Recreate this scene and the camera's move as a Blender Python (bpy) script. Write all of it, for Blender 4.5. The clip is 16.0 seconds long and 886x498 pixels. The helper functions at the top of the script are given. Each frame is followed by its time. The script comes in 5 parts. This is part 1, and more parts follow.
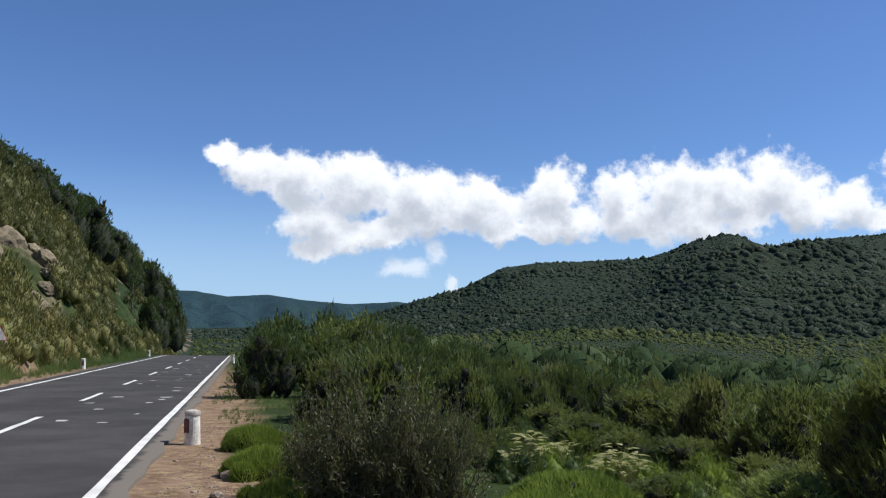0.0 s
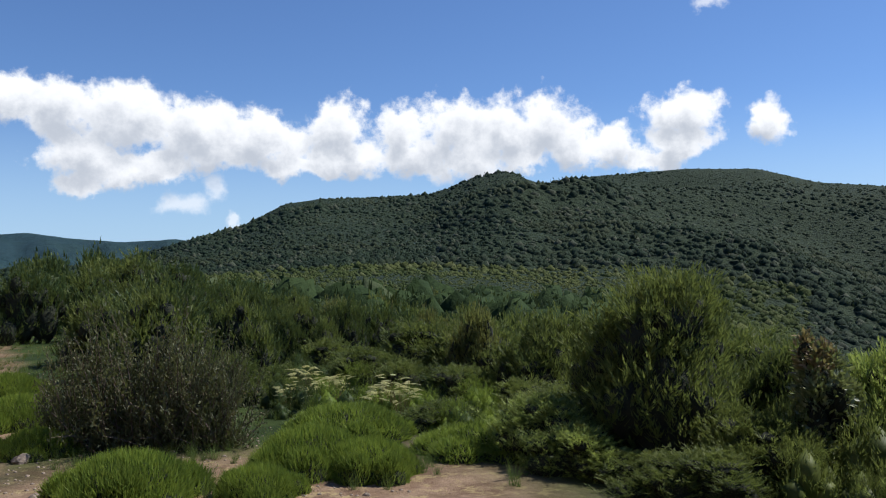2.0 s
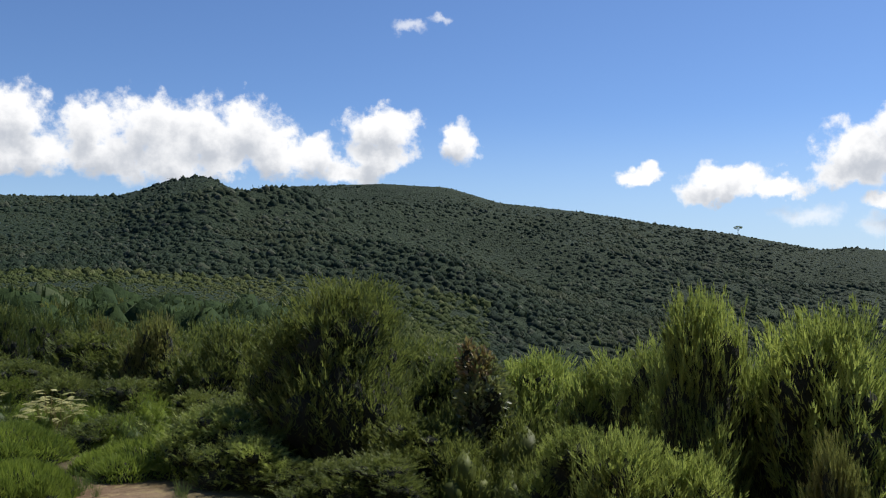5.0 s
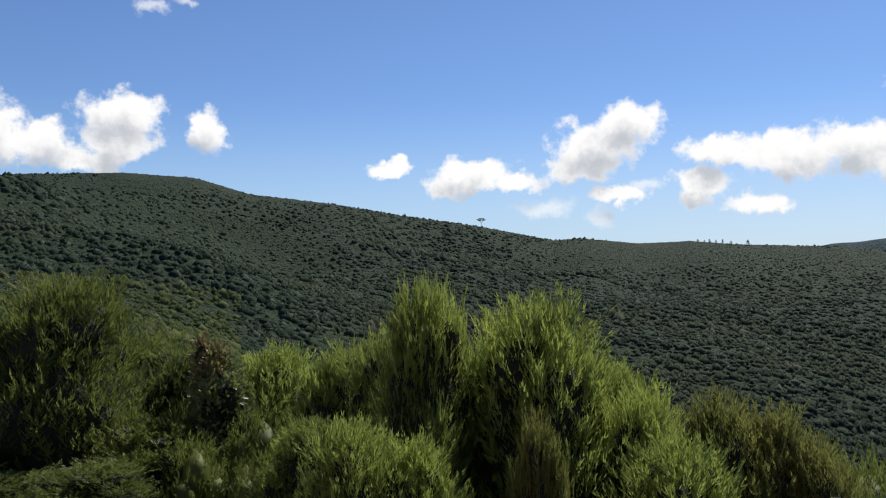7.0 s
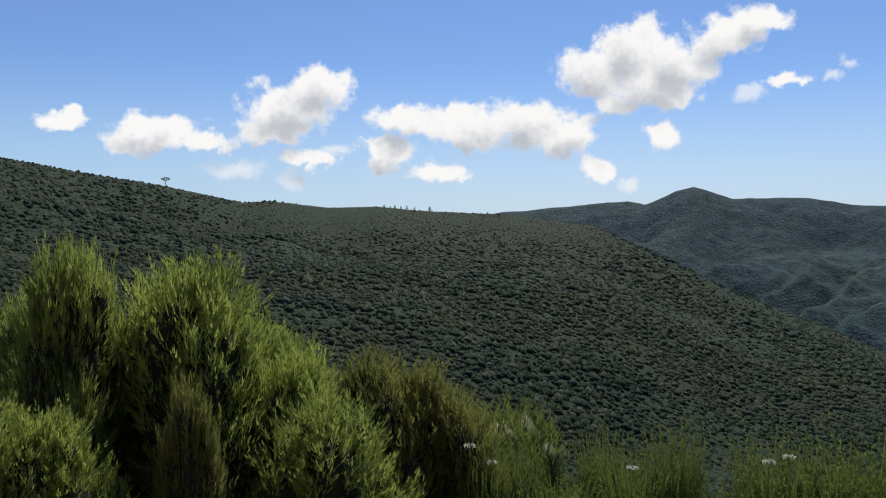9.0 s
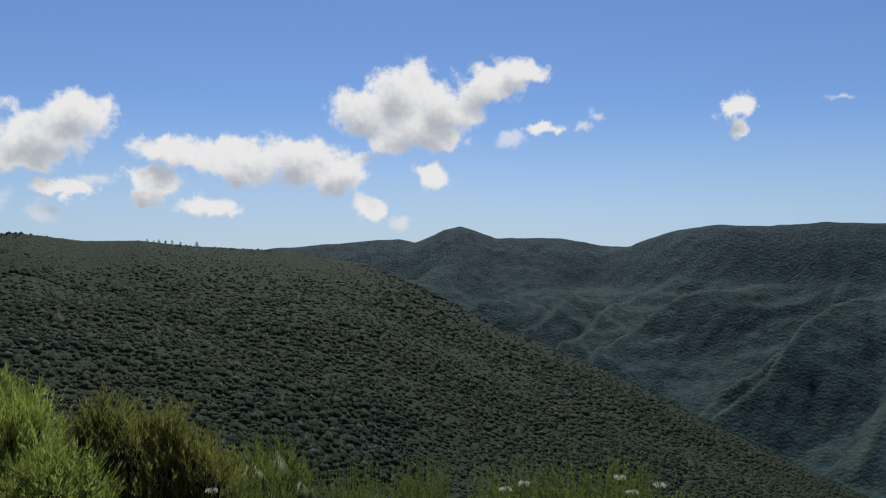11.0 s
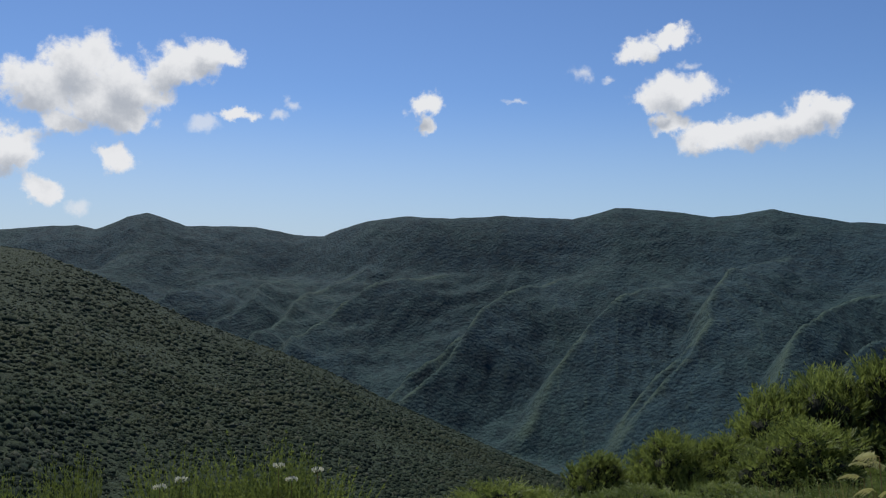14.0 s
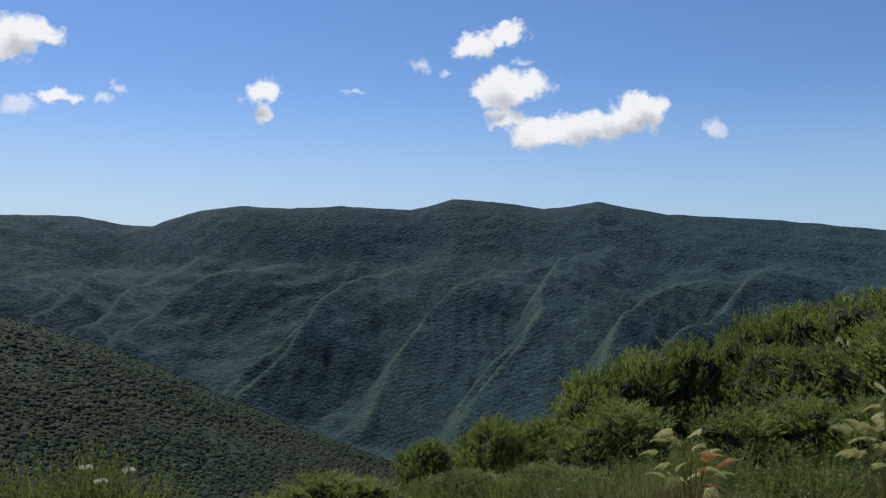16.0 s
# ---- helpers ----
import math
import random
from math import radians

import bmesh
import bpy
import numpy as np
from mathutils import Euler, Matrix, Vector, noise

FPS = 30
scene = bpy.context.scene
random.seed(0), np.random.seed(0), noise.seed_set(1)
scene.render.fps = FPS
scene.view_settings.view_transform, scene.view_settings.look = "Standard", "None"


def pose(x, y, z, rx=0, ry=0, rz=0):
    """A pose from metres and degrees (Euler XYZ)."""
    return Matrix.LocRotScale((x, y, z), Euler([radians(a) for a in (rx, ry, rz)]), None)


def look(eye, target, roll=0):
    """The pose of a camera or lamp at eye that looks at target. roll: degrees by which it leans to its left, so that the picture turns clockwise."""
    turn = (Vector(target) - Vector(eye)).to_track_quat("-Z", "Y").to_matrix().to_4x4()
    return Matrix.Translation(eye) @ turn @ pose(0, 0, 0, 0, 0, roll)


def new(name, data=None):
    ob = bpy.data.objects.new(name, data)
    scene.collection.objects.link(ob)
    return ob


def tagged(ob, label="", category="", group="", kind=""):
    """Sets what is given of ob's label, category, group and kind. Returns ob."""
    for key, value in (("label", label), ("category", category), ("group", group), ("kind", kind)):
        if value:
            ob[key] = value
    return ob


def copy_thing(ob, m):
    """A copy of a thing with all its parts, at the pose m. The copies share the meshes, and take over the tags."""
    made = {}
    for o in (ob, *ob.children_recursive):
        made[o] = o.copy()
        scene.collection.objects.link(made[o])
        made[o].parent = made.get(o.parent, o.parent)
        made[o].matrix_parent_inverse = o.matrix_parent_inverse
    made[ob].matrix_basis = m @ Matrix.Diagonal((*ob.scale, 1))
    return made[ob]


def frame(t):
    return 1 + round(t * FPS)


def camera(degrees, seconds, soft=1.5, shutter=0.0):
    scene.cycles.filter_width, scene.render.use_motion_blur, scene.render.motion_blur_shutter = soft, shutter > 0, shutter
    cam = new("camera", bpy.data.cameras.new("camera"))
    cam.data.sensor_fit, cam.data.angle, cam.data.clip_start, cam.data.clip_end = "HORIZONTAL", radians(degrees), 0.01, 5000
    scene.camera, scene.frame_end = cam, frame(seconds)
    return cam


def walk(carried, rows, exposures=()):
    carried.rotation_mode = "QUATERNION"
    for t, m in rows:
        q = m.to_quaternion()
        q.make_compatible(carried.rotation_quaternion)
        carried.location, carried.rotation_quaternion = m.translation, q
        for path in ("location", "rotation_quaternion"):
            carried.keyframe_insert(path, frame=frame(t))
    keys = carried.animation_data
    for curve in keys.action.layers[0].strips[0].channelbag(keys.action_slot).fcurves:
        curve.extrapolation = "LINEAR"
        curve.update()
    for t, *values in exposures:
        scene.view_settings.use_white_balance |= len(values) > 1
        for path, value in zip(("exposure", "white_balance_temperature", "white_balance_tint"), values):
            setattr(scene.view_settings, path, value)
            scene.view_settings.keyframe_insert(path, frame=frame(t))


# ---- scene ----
cam = camera(54.2, 16.0, 1.1)

# The camera swings round on a short arc over a lay-by.
EYE = 1.6
ARM = 0.45
TURN = [
    (0.0, 0.00, 6.00, -0.75), (0.5, -4.44, 4.54, -0.89), (1.0, -7.30, 3.15, -0.38), (1.5, -10.05, 2.34, 0.21),
    (2.0, -14.15, 1.80, 0.44), (2.5, -17.81, 1.54, 0.12), (3.0, -20.76, 1.58, -0.28), (3.5, -24.55, 1.57, 0.01),
    (4.0, -29.07, 1.71, 0.06), (6.5, -43.22, 2.99, -0.04), (7.0, -50.18, 1.92, 0.53), (7.5, -55.40, 0.83, 0.21),
    (8.0, -59.63, 0.29, -0.20), (8.5, -65.09, 0.01, 0.23), (9.0, -70.49, -0.58, -0.10), (11.5, -90.10, 2.44, -0.10),
    (12.0, -95.47, 2.37, 0.04), (12.5, -99.45, 1.75, 0.04), (13.0, -102.33, 1.15, -0.08), (13.5, -104.32, 1.04, -0.30),
    (14.0, -105.51, 1.31, -0.32), (14.5, -107.11, 1.15, 0.25), (15.0, -110.29, 0.52, 0.19), (15.5, -113.68, 0.37, 0.09),
    (16.0, -116.16, 0.72, -0.09),
]
ROWS = []
for t, yaw, pitch, roll in TURN:
    ROWS.append((t, pose(-ARM * math.sin(radians(yaw)), ARM * math.cos(radians(yaw)), EYE, 90 + pitch, roll, yaw)))
walk(cam, ROWS, [(0.0, 0.05, 6250, 10), (3.5, 0.05, 6450, 10), (7.0, 0.0, 6700, 10), (9.0, -0.1, 6700, 10),
                 (12.5, -0.41, 6500, 10), (16.0, -0.18, 6450, 10)])


# ---- light ----
SUN_AZ, SUN_EL = 84.0, 52.0     # degrees right of +y, degrees up


def bearing(az, r, z=0.0):
    return Vector((r * math.sin(radians(az)), r * math.cos(radians(az)), z))


sun = new("sun", bpy.data.lights.new("sun", "SUN"))
sun.data.energy, sun.data.angle, sun.data.color = 5.2, radians(0.55), (1.0, 0.95, 0.86)
sun.matrix_world = look(bearing(SUN_AZ, 50, 50 * math.tan(radians(SUN_EL))), (0, 0, 0))

# cumulus clouds: bearing, height, half width and half height in degrees
BANK = [(-14.5, 11.6, 1.8, 0.9), (-12.6, 10.8, 2.5, 1.5), (-9.3, 10.3, 3.3, 2.0), (-5.6, 10.0, 3.6, 2.2), (-1.8, 9.4, 4.0, 2.2), (-8.5, 7.7, 3.3, 1.8), (-5.1, 7.1, 4.0, 1.3), (-8.6, 6.0, 1.7, 0.9), (-0.6, 8.3, 3.6, 1.8), (2.4, 8.7, 3.3, 2.2), (3.9, 7.2, 2.2, 1.1), (7.4, 9.8, 2.2, 2.0), (8.0, 7.9, 3.3, 1.5), (6.1, 7.1, 2.2, 0.9)]
BANK_EAST = [(11.7, 9.7, 1.8, 2.4), (12.4, 8.2, 3.3, 1.8), (15.3, 9.6, 3.3, 2.4), (16.3, 7.8, 2.9, 2.2), (18.7, 9.5, 2.9, 2.4), (21.4, 9.7, 2.9, 2.3), (23.0, 8.6, 2.9, 1.6), (25.2, 8.5, 2.2, 1.5), (19.7, 7.7, 2.2, 1.1)]
PUFFS = [(29.8, 10.3, 2.7, 1.6), (29.5, 8.5, 2.4, 1.3), (28.1, 7.4, 2.2, 0.8), (34.8, 9.6, 1.5, 1.4), (46.7, 7.3, 1.4, 0.7)]
TWINS = [(52.3, 6.8, 2.9, 1.3), (51.2, 6.0, 2.2, 0.7), (55.0, 6.3, 1.6, 0.7), (60.5, 8.5, 3.5, 1.7), (62.5, 9.8, 2.2, 1.5), (59.4, 7.2, 2.9, 1.2), (61.6, 5.3, 1.8, 0.7)]
SPRAY = [(68.1, 7.8, 2.5, 1.1), (72.2, 7.4, 3.3, 1.6), (75.9, 7.6, 2.9, 1.8), (78.5, 6.8, 2.5, 1.5), (67.0, 6.0, 2.2, 0.9), (70.3, 4.5, 2.2, 0.9), (66.6, 5.0, 1.1, 0.7), (80.3, 10.8, 2.6, 2.0), (82.8, 12.1, 2.2, 2.0), (83.9, 9.9, 3.3, 1.8), (86.0, 11.2, 2.5, 1.8), (88.7, 12.8, 2.7, 1.5), (90.4, 13.5, 1.8, 1.0), (81.6, 8.6, 1.6, 0.9), (85.6, 9.3, 1.8, 0.9)]
SCRAPS = [(80.2, 4.7, 1.1, 1.0), (84.6, 6.6, 1.4, 0.9), (92.2, 9.8, 1.4, 0.5), (104.2, 10.9, 1.5, 0.9), (104.4, 9.5, 0.7, 0.7)]
HOOK = [(118.2, 14.1, 1.6, 0.9), (120.1, 14.7, 1.5, 0.7), (121.0, 11.4, 2.6, 1.2), (119.4, 10.7, 1.5, 0.7), (122.7, 8.4, 2.3, 1.1), (126.0, 8.6, 3.1, 1.2), (128.5, 9.2, 2.2, 1.3), (129.6, 9.8, 1.3, 1.0), (119.9, 9.4, 1.2, 0.9)]

WISPS = [(-2.6, 4.5, 1.7, 1.1), (-0.6, 5.7, 0.8, 1.4), (31.4, 16.7, 1.2, 0.5), (33.2, 17.2, 0.9, 0.4), (0.6, 3.5, 0.6, 0.4), (60.8, 3.8, 1.3, 0.7), (56.8, 4.5, 2.2, 0.8), (95.7, 10.5, 0.8, 0.4), (94.6, 9.9, 0.7, 0.4), (82.6, 3.9, 1.0, 0.6), (133.5, 8.2, 0.6, 0.8),
         (114.6, 12.7, 0.7, 0.6), (116.3, 12.4, 0.9, 0.3), (121.2, 12.9, 0.9, 0.4), (89.6, 9.0, 1.6, 0.7), (110.4, 11.2, 0.9, 0.3), (63.5, 5.8, 1.5, 0.5)]


class Nodes:
    """Short hand for building a node tree."""

    def __init__(self, tree):
        self.tree = tree
        tree.nodes.clear()

    def add(self, kind, props=None, **sockets):
        node = self.tree.nodes.new(kind)
        for key, value in (props or {}).items():
            setattr(node, key, value)
        for key, value in sockets.items():
            key = int(key[1:]) if key[0] == "i" and key[1:].isdigit() else key.replace("_", " ")
            sock = node.inputs[key]
            if hasattr(value, "is_output"):
                self.tree.links.new(value, sock)
            else:
                sock.default_value = value
        return node

    def math(self, op, a, b=0.0, c=0.0, clamp=False):
        return self.add("ShaderNodeMath", {"operation": op, "use_clamp": clamp}, i0=a, i1=b, i2=c).outputs[0]

    def vec(self, op, a, b=(0, 0, 0), c=(0, 0, 0)):
        node = self.add("ShaderNodeVectorMath", {"operation": op}, i0=a, i1=b, i2=c)
        return node.outputs["Value" if op in ("LENGTH", "DOT_PRODUCT", "DISTANCE") else "Vector"]

    def mix(self, f, a, b):
        node = self.add("ShaderNodeMix", {"data_type": "RGBA"})
        for i, v in ((0, f), (6, a), (7, b)):
            if hasattr(v, "is_output"):
                self.tree.links.new(v, node.inputs[i])
            else:
                node.inputs[i].default_value = v
        return node.outputs[2]

    def noise(self, vector, scale, detail=4.0, rough=0.55, out=0):
        return self.add("ShaderNodeTexNoise", None, Vector=vector, Scale=scale, Detail=detail, Roughness=rough).outputs[out]

    def ramp(self, v, a, b, lo=0.0, hi=1.0, smooth=True):
        node = self.add("ShaderNodeMapRange", {"interpolation_type": "SMOOTHSTEP" if smooth else "LINEAR"}, i0=v, i1=a, i2=b, i3=lo, i4=hi)
        return node.outputs[0]


world = bpy.data.worlds.new("sky")
scene.world = world
world.use_nodes = True
w = Nodes(world.node_tree)
sky = w.add("ShaderNodeTexSky", {"sky_type": "NISHITA", "sun_disc": False, "sun_elevation": radians(SUN_EL), "sun_rotation": radians(SUN_AZ),
                                 "altitude": 1300.0, "air_density": 1.0, "dust_density": 0.5, "ozone_density": 3.0})
direction = w.add("ShaderNodeTexCoord").outputs["Generated"]
split = w.add("ShaderNodeSeparateXYZ", None, Vector=direction)
DEG = 57.29578
az_out = w.math("MULTIPLY", w.math("ARCTAN2", split.outputs[0], split.outputs[1]), DEG)
el_out = w.math("MULTIPLY", w.math("ARCSINE", split.outputs[2]), DEG)
flat = w.add("ShaderNodeCombineXYZ", None, X=az_out, Y=el_out, Z=0.0).outputs[0]
fine_bend = w.vec("MULTIPLY", w.vec("SUBTRACT", w.noise(direction, 60.0, 4.0, 0.6, 1), (0.5, 0.5, 0.5)), (1.1, 1.0, 0.0))
bend = w.vec("MULTIPLY", w.vec("SUBTRACT", w.noise(direction, 16.0, 5.0, 0.55, 1), (0.5, 0.5, 0.5)), (3.0, 2.4, 0.0))
warped = w.vec("ADD", w.vec("ADD", flat, bend), fine_bend)


def cloud_field(where, shapes):
    best = None
    for a, e, rx, ry in shapes:
        d = w.vec("LENGTH", w.vec("MULTIPLY_ADD", where, (1 / rx, 1 / ry, 0), (-a / rx, -e / ry, 0)))
        best = d if best is None else w.math("SMOOTH_MIN", best, d, 0.25)
    return w.math("SUBTRACT", 1.1, best)


THICK = BANK + BANK_EAST + PUFFS + TWINS + SPRAY + SCRAPS + HOOK
fluff = w.noise(direction, 38.0, 8.0, 0.6)
curl = w.math("SUBTRACT", fluff, 0.5)
body = w.math("ADD", cloud_field(warped, THICK), w.math("MULTIPLY", curl, 1.7))
thin = w.math("ADD", cloud_field(warped, WISPS), w.math("MULTIPLY", curl, 2.0))
cover = w.math("MAXIMUM", w.ramp(body, 0.0, 0.5), w.ramp(thin, 0.05, 1.0, 0.0, 0.6))
above = cloud_field(w.vec("ADD", warped, (0.3, 1.3, 0.0)), THICK)
shade = w.ramp(w.math("ADD", above, w.math("MULTIPLY", curl, 1.5)), 0.0, 1.15)
cloud = w.mix(shade, (10.0, 10.1, 10.3, 1), (5.4, 5.8, 6.5, 1))
SKY = 0.1
deep = w.vec("MULTIPLY", sky.outputs[0], (0.76, 0.92, 1.16))
sunward = w.ramp(w.math("ABSOLUTE", w.math("SUBTRACT", az_out, SUN_AZ)), 60.0, 0.0, 0.0, 0.8)
horizon = w.mix(sunward, (4.4, 6.3, 8.4, 1), (6.4, 7.5, 8.7, 1))
deep = w.mix(w.ramp(el_out, 12.0, 0.0, 0.0, 0.75), deep, horizon)
tone = w.mix(cover, deep, cloud)
w.add("ShaderNodeOutputWorld", None, Surface=w.add("ShaderNodeBackground", None, Color=tone, Strength=SKY).outputs[0])


# ---- materials ----
def material(name):
    m = bpy.data.materials.new(name)
    m.use_nodes = True
    return m, Nodes(m.node_tree)


def surface(m, n, shader):
    n.add("ShaderNodeOutputMaterial", None, Surface=shader)
    return m


def leafy(name, dark, light, tip=None, through_light=0.35, patch=0.35, island=0.5, gloss=0.25):
    """Foliage: two greens mixed by leaf and by patch, thin enough for light to shine through."""
    m, n = material(name)
    geo = n.add("ShaderNodeNewGeometry")
    pos = geo.outputs["Position"]
    f = n.math("ADD", n.math("MULTIPLY", geo.outputs["Random Per Island"], island),
               n.math("MULTIPLY", n.ramp(n.noise(pos, patch, 3.0), 0.3, 0.7), 1 - island))
    col = n.mix(f, (*dark, 1), (*light, 1))
    if tip:
        col = n.mix(n.ramp(n.noise(pos, patch * 2.3 + 0.1, 3.0), 0.6, 0.75, 0.0, 0.8), col, (*tip, 1))
    front = n.add("ShaderNodeBsdfPrincipled", None, Base_Color=col, Roughness=0.55)
    front.inputs["Specular IOR Level"].default_value = gloss
    back = n.add("ShaderNodeBsdfTranslucent", None, Color=n.mix(0.3, col, (0.36, 0.44, 0.10, 1)))
    both = n.add("ShaderNodeMixShader", None, i0=through_light, i1=front.outputs[0], i2=back.outputs[0])
    return surface(m, n, both.outputs[0])


def solid(name, a, b, scale=3.0, rough=0.8, bump=0.3, fine=8.0, metal=0.0):
    m, n = material(name)
    pos = n.add("ShaderNodeNewGeometry").outputs["Position"]
    big, small = n.noise(pos, scale, 4.0), n.noise(pos, scale * fine, 5.0, 0.65)
    f = n.ramp(n.math("ADD", n.math("MULTIPLY", big, 0.6), n.math("MULTIPLY", small, 0.4)), 0.35, 0.65)
    p = n.add("ShaderNodeBsdfPrincipled", None, Base_Color=n.mix(f, (*a, 1), (*b, 1)), Roughness=rough, Metallic=metal)
    p.inputs["Normal"].default_value = (0, 0, 0)
    n.tree.links.new(n.add("ShaderNodeBump", None, Strength=bump, Distance=0.02, Height=small).outputs[0], p.inputs["Normal"])
    return surface(m, n, p.outputs[0])


HEATH = leafy("heath_needles", (0.030, 0.056, 0.020), (0.250, 0.310, 0.080), None, 0.4, 1.6, 0.45, 0.25)
# Paler copy of the heath colour, with sunlight put into it.
HEATH_LIT = leafy("heath_fresh", (0.044, 0.078, 0.026), (0.420, 0.500, 0.125), None, 0.45, 1.6, 0.45, 0.25)
# Darker copy of the heath colour, with shade put into it.
HEATH_SHADED = leafy("heath_old", (0.022, 0.044, 0.016), (0.188, 0.225, 0.060), None, 0.36, 1.6, 0.45, 0.2)
HEATH_GOLD = leafy("heath_golden", (0.075, 0.088, 0.028), (0.250, 0.240, 0.085), (0.16, 0.11, 0.045), 0.45, 1.5)
HEATH_DARK = leafy("heath_dark", (0.016, 0.034, 0.012), (0.072, 0.112, 0.034), None, 0.3, 0.5, 0.5, 0.2)
BROOM = leafy("broom_stems", (0.055, 0.090, 0.024), (0.165, 0.215, 0.060), None, 0.35, 2.0)
MOUND = leafy("mound_leaves", (0.070, 0.120, 0.018), (0.240, 0.320, 0.045), None, 0.4, 3.0)
GORSE = leafy("gorse_leaves", (0.032, 0.040, 0.020), (0.125, 0.128, 0.062), (0.165, 0.105, 0.055), 0.25, 3.0)
LAUREL = leafy("laurel_leaves", (0.050, 0.080, 0.028), (0.260, 0.290, 0.120), None, 0.25, 3.0, 0.8, 1.0)
LAUREL_RED = leafy("laurel_young", (0.10, 0.065, 0.035), (0.36, 0.26, 0.14), None, 0.3, 3.0, 0.7, 0.5)
FERN_PALE = leafy("fern_pale", (0.46, 0.46, 0.19), (0.74, 0.70, 0.40), None, 0.3, 6.0)
FERN_RUST = leafy("fern_rust", (0.42, 0.18, 0.05), (0.64, 0.38, 0.17), None, 0.3, 6.0)


def scrub_material(name, dark, light, olive, pale, dim):
    """Rounded scrub crowns seen from afar: leafy relief, colour by crown and by patch."""
    m, n = material(name)
    geo = n.add("ShaderNodeNewGeometry")
    pos, each = geo.outputs["Position"], geo.outputs["Random Per Island"]
    leaf, spray, patch = n.noise(pos, 2.6, 4.0, 0.7), n.noise(pos, 0.9, 3.0, 0.6), n.noise(pos, 0.022, 5.0, 0.65)
    f = n.math("ADD", n.math("MULTIPLY", each, 0.5), n.math("MULTIPLY", n.ramp(leaf, 0.3, 0.7), 0.5))
    col = n.mix(f, (*dark, 1), (*light, 1))
    col = n.mix(n.ramp(patch, 0.48, 0.6, 0.0, 0.6), col, (*olive, 1))
    col = n.mix(n.ramp(patch, 0.46, 0.37, 0.0, 0.6), col, (*dim, 1))
    # Random pale pieces put in as sunlit specks on the foliage.
    col = n.mix(n.ramp(each, 0.8, 0.97, 0.0, 0.6), col, (*pale, 1))
    p = n.add("ShaderNodeBsdfPrincipled", None, Base_Color=col, Roughness=0.8)
    p.inputs["Specular IOR Level"].default_value = 0.07
    n.tree.links.new(n.add("ShaderNodeBump", None, Strength=0.6, Distance=0.3, Height=n.math("ADD", leaf, spray)).outputs[0], p.inputs["Normal"])
    back = n.add("ShaderNodeBsdfTranslucent", None, Color=n.mix(0.5, col, (0.10, 0.14, 0.05, 1)))
    both = n.add("ShaderNodeMixShader", None, i0=0.2, i1=p.outputs[0], i2=back.outputs[0])
    return surface(m, n, both.outputs[0])


# The hill's greens are shifted to blue, a little distance haze in the colour.
SCRUB = scrub_material("hill_scrub", (0.014, 0.027, 0.019), (0.042, 0.064, 0.039), (0.049, 0.060, 0.033), (0.100, 0.108, 0.080), (0.017, 0.029, 0.023))
SCRUB_OLIVE = scrub_material("level_scrub", (0.034, 0.052, 0.018), (0.090, 0.112, 0.036), (0.100, 0.112, 0.040), (0.120, 0.130, 0.060), (0.044, 0.062, 0.022))
SCRUB_DARK = scrub_material("edge_scrub", (0.014, 0.030, 0.012), (0.052, 0.084, 0.030), (0.046, 0.072, 0.026), (0.100, 0.122, 0.066), (0.018, 0.034, 0.016))
CLIFF_SCRUB = leafy("cliff_scrub", (0.044, 0.054, 0.018), (0.190, 0.180, 0.056), (0.22, 0.17, 0.06), 0.25, 0.08, 0.6)
GRASS = leafy("grass_blades", (0.060, 0.105, 0.027), (0.140, 0.200, 0.060), None, 0.35, 2.0)
STRAW = leafy("dry_grass", (0.22, 0.16, 0.07), (0.42, 0.33, 0.17), None, 0.25, 2.0)
BARK = solid("bark", (0.055, 0.040, 0.028), (0.13, 0.10, 0.075), 8.0, 0.9, 0.5)
ROCK = solid("cut_rock", (0.06, 0.05, 0.032), (0.25, 0.20, 0.125), 0.5, 0.9, 0.9, 9.0)
STONE = solid("loose_stone", (0.14, 0.11, 0.085), (0.34, 0.27, 0.21), 6.0, 0.9, 0.5)
WHITE = solid("limewash", (0.46, 0.43, 0.38), (0.82, 0.80, 0.75), 5.0, 0.8, 0.4)
LINE = solid("road_paint", (0.55, 0.54, 0.50), (0.80, 0.79, 0.75), 2.0, 0.7, 0.2, 20.0)
WORN = solid("worn_road_paint", (0.14, 0.135, 0.125), (0.60, 0.58, 0.54), 3.0, 0.8, 0.2, 12.0)
# Twig brown taken near black: the shade inside a bush is in this colour.
INNER = solid("inner_twigs_shade", (0.010, 0.014, 0.007), (0.026, 0.032, 0.015), 14.0, 0.95, 0.8)
FERN_STALK = solid("fern_stalk", (0.12, 0.09, 0.03), (0.22, 0.18, 0.07), 9.0, 0.8, 0.2)
STEEL = solid("galvanised", (0.30, 0.31, 0.32), (0.48, 0.49, 0.50), 6.0, 0.45, 0.1, 8.0, 0.8)
SIGN_RED = solid("sign_red", (0.45, 0.02, 0.02), (0.55, 0.035, 0.03), 4.0, 0.4, 0.05)


# ---- ground: one sheet out to the horizon ----
ROAD_AZ = -12.65                                  # the road's heading
RD = bearing(ROAD_AZ, 1.0)
RN = Vector((RD.y, -RD.x, 0))                     # to the road's right


def curve(knots):
    ks, vs = [k for k, _ in knots], [v for _, v in knots]
    return lambda a: np.interp(a, ks, vs)


AZ_KEYS = [-40, -17, -2, 12, 25, 40, 55, 70, 85, 100, 113, 125, 145]


def across(*values):
    return lambda a: np.interp(a, AZ_KEYS, values)


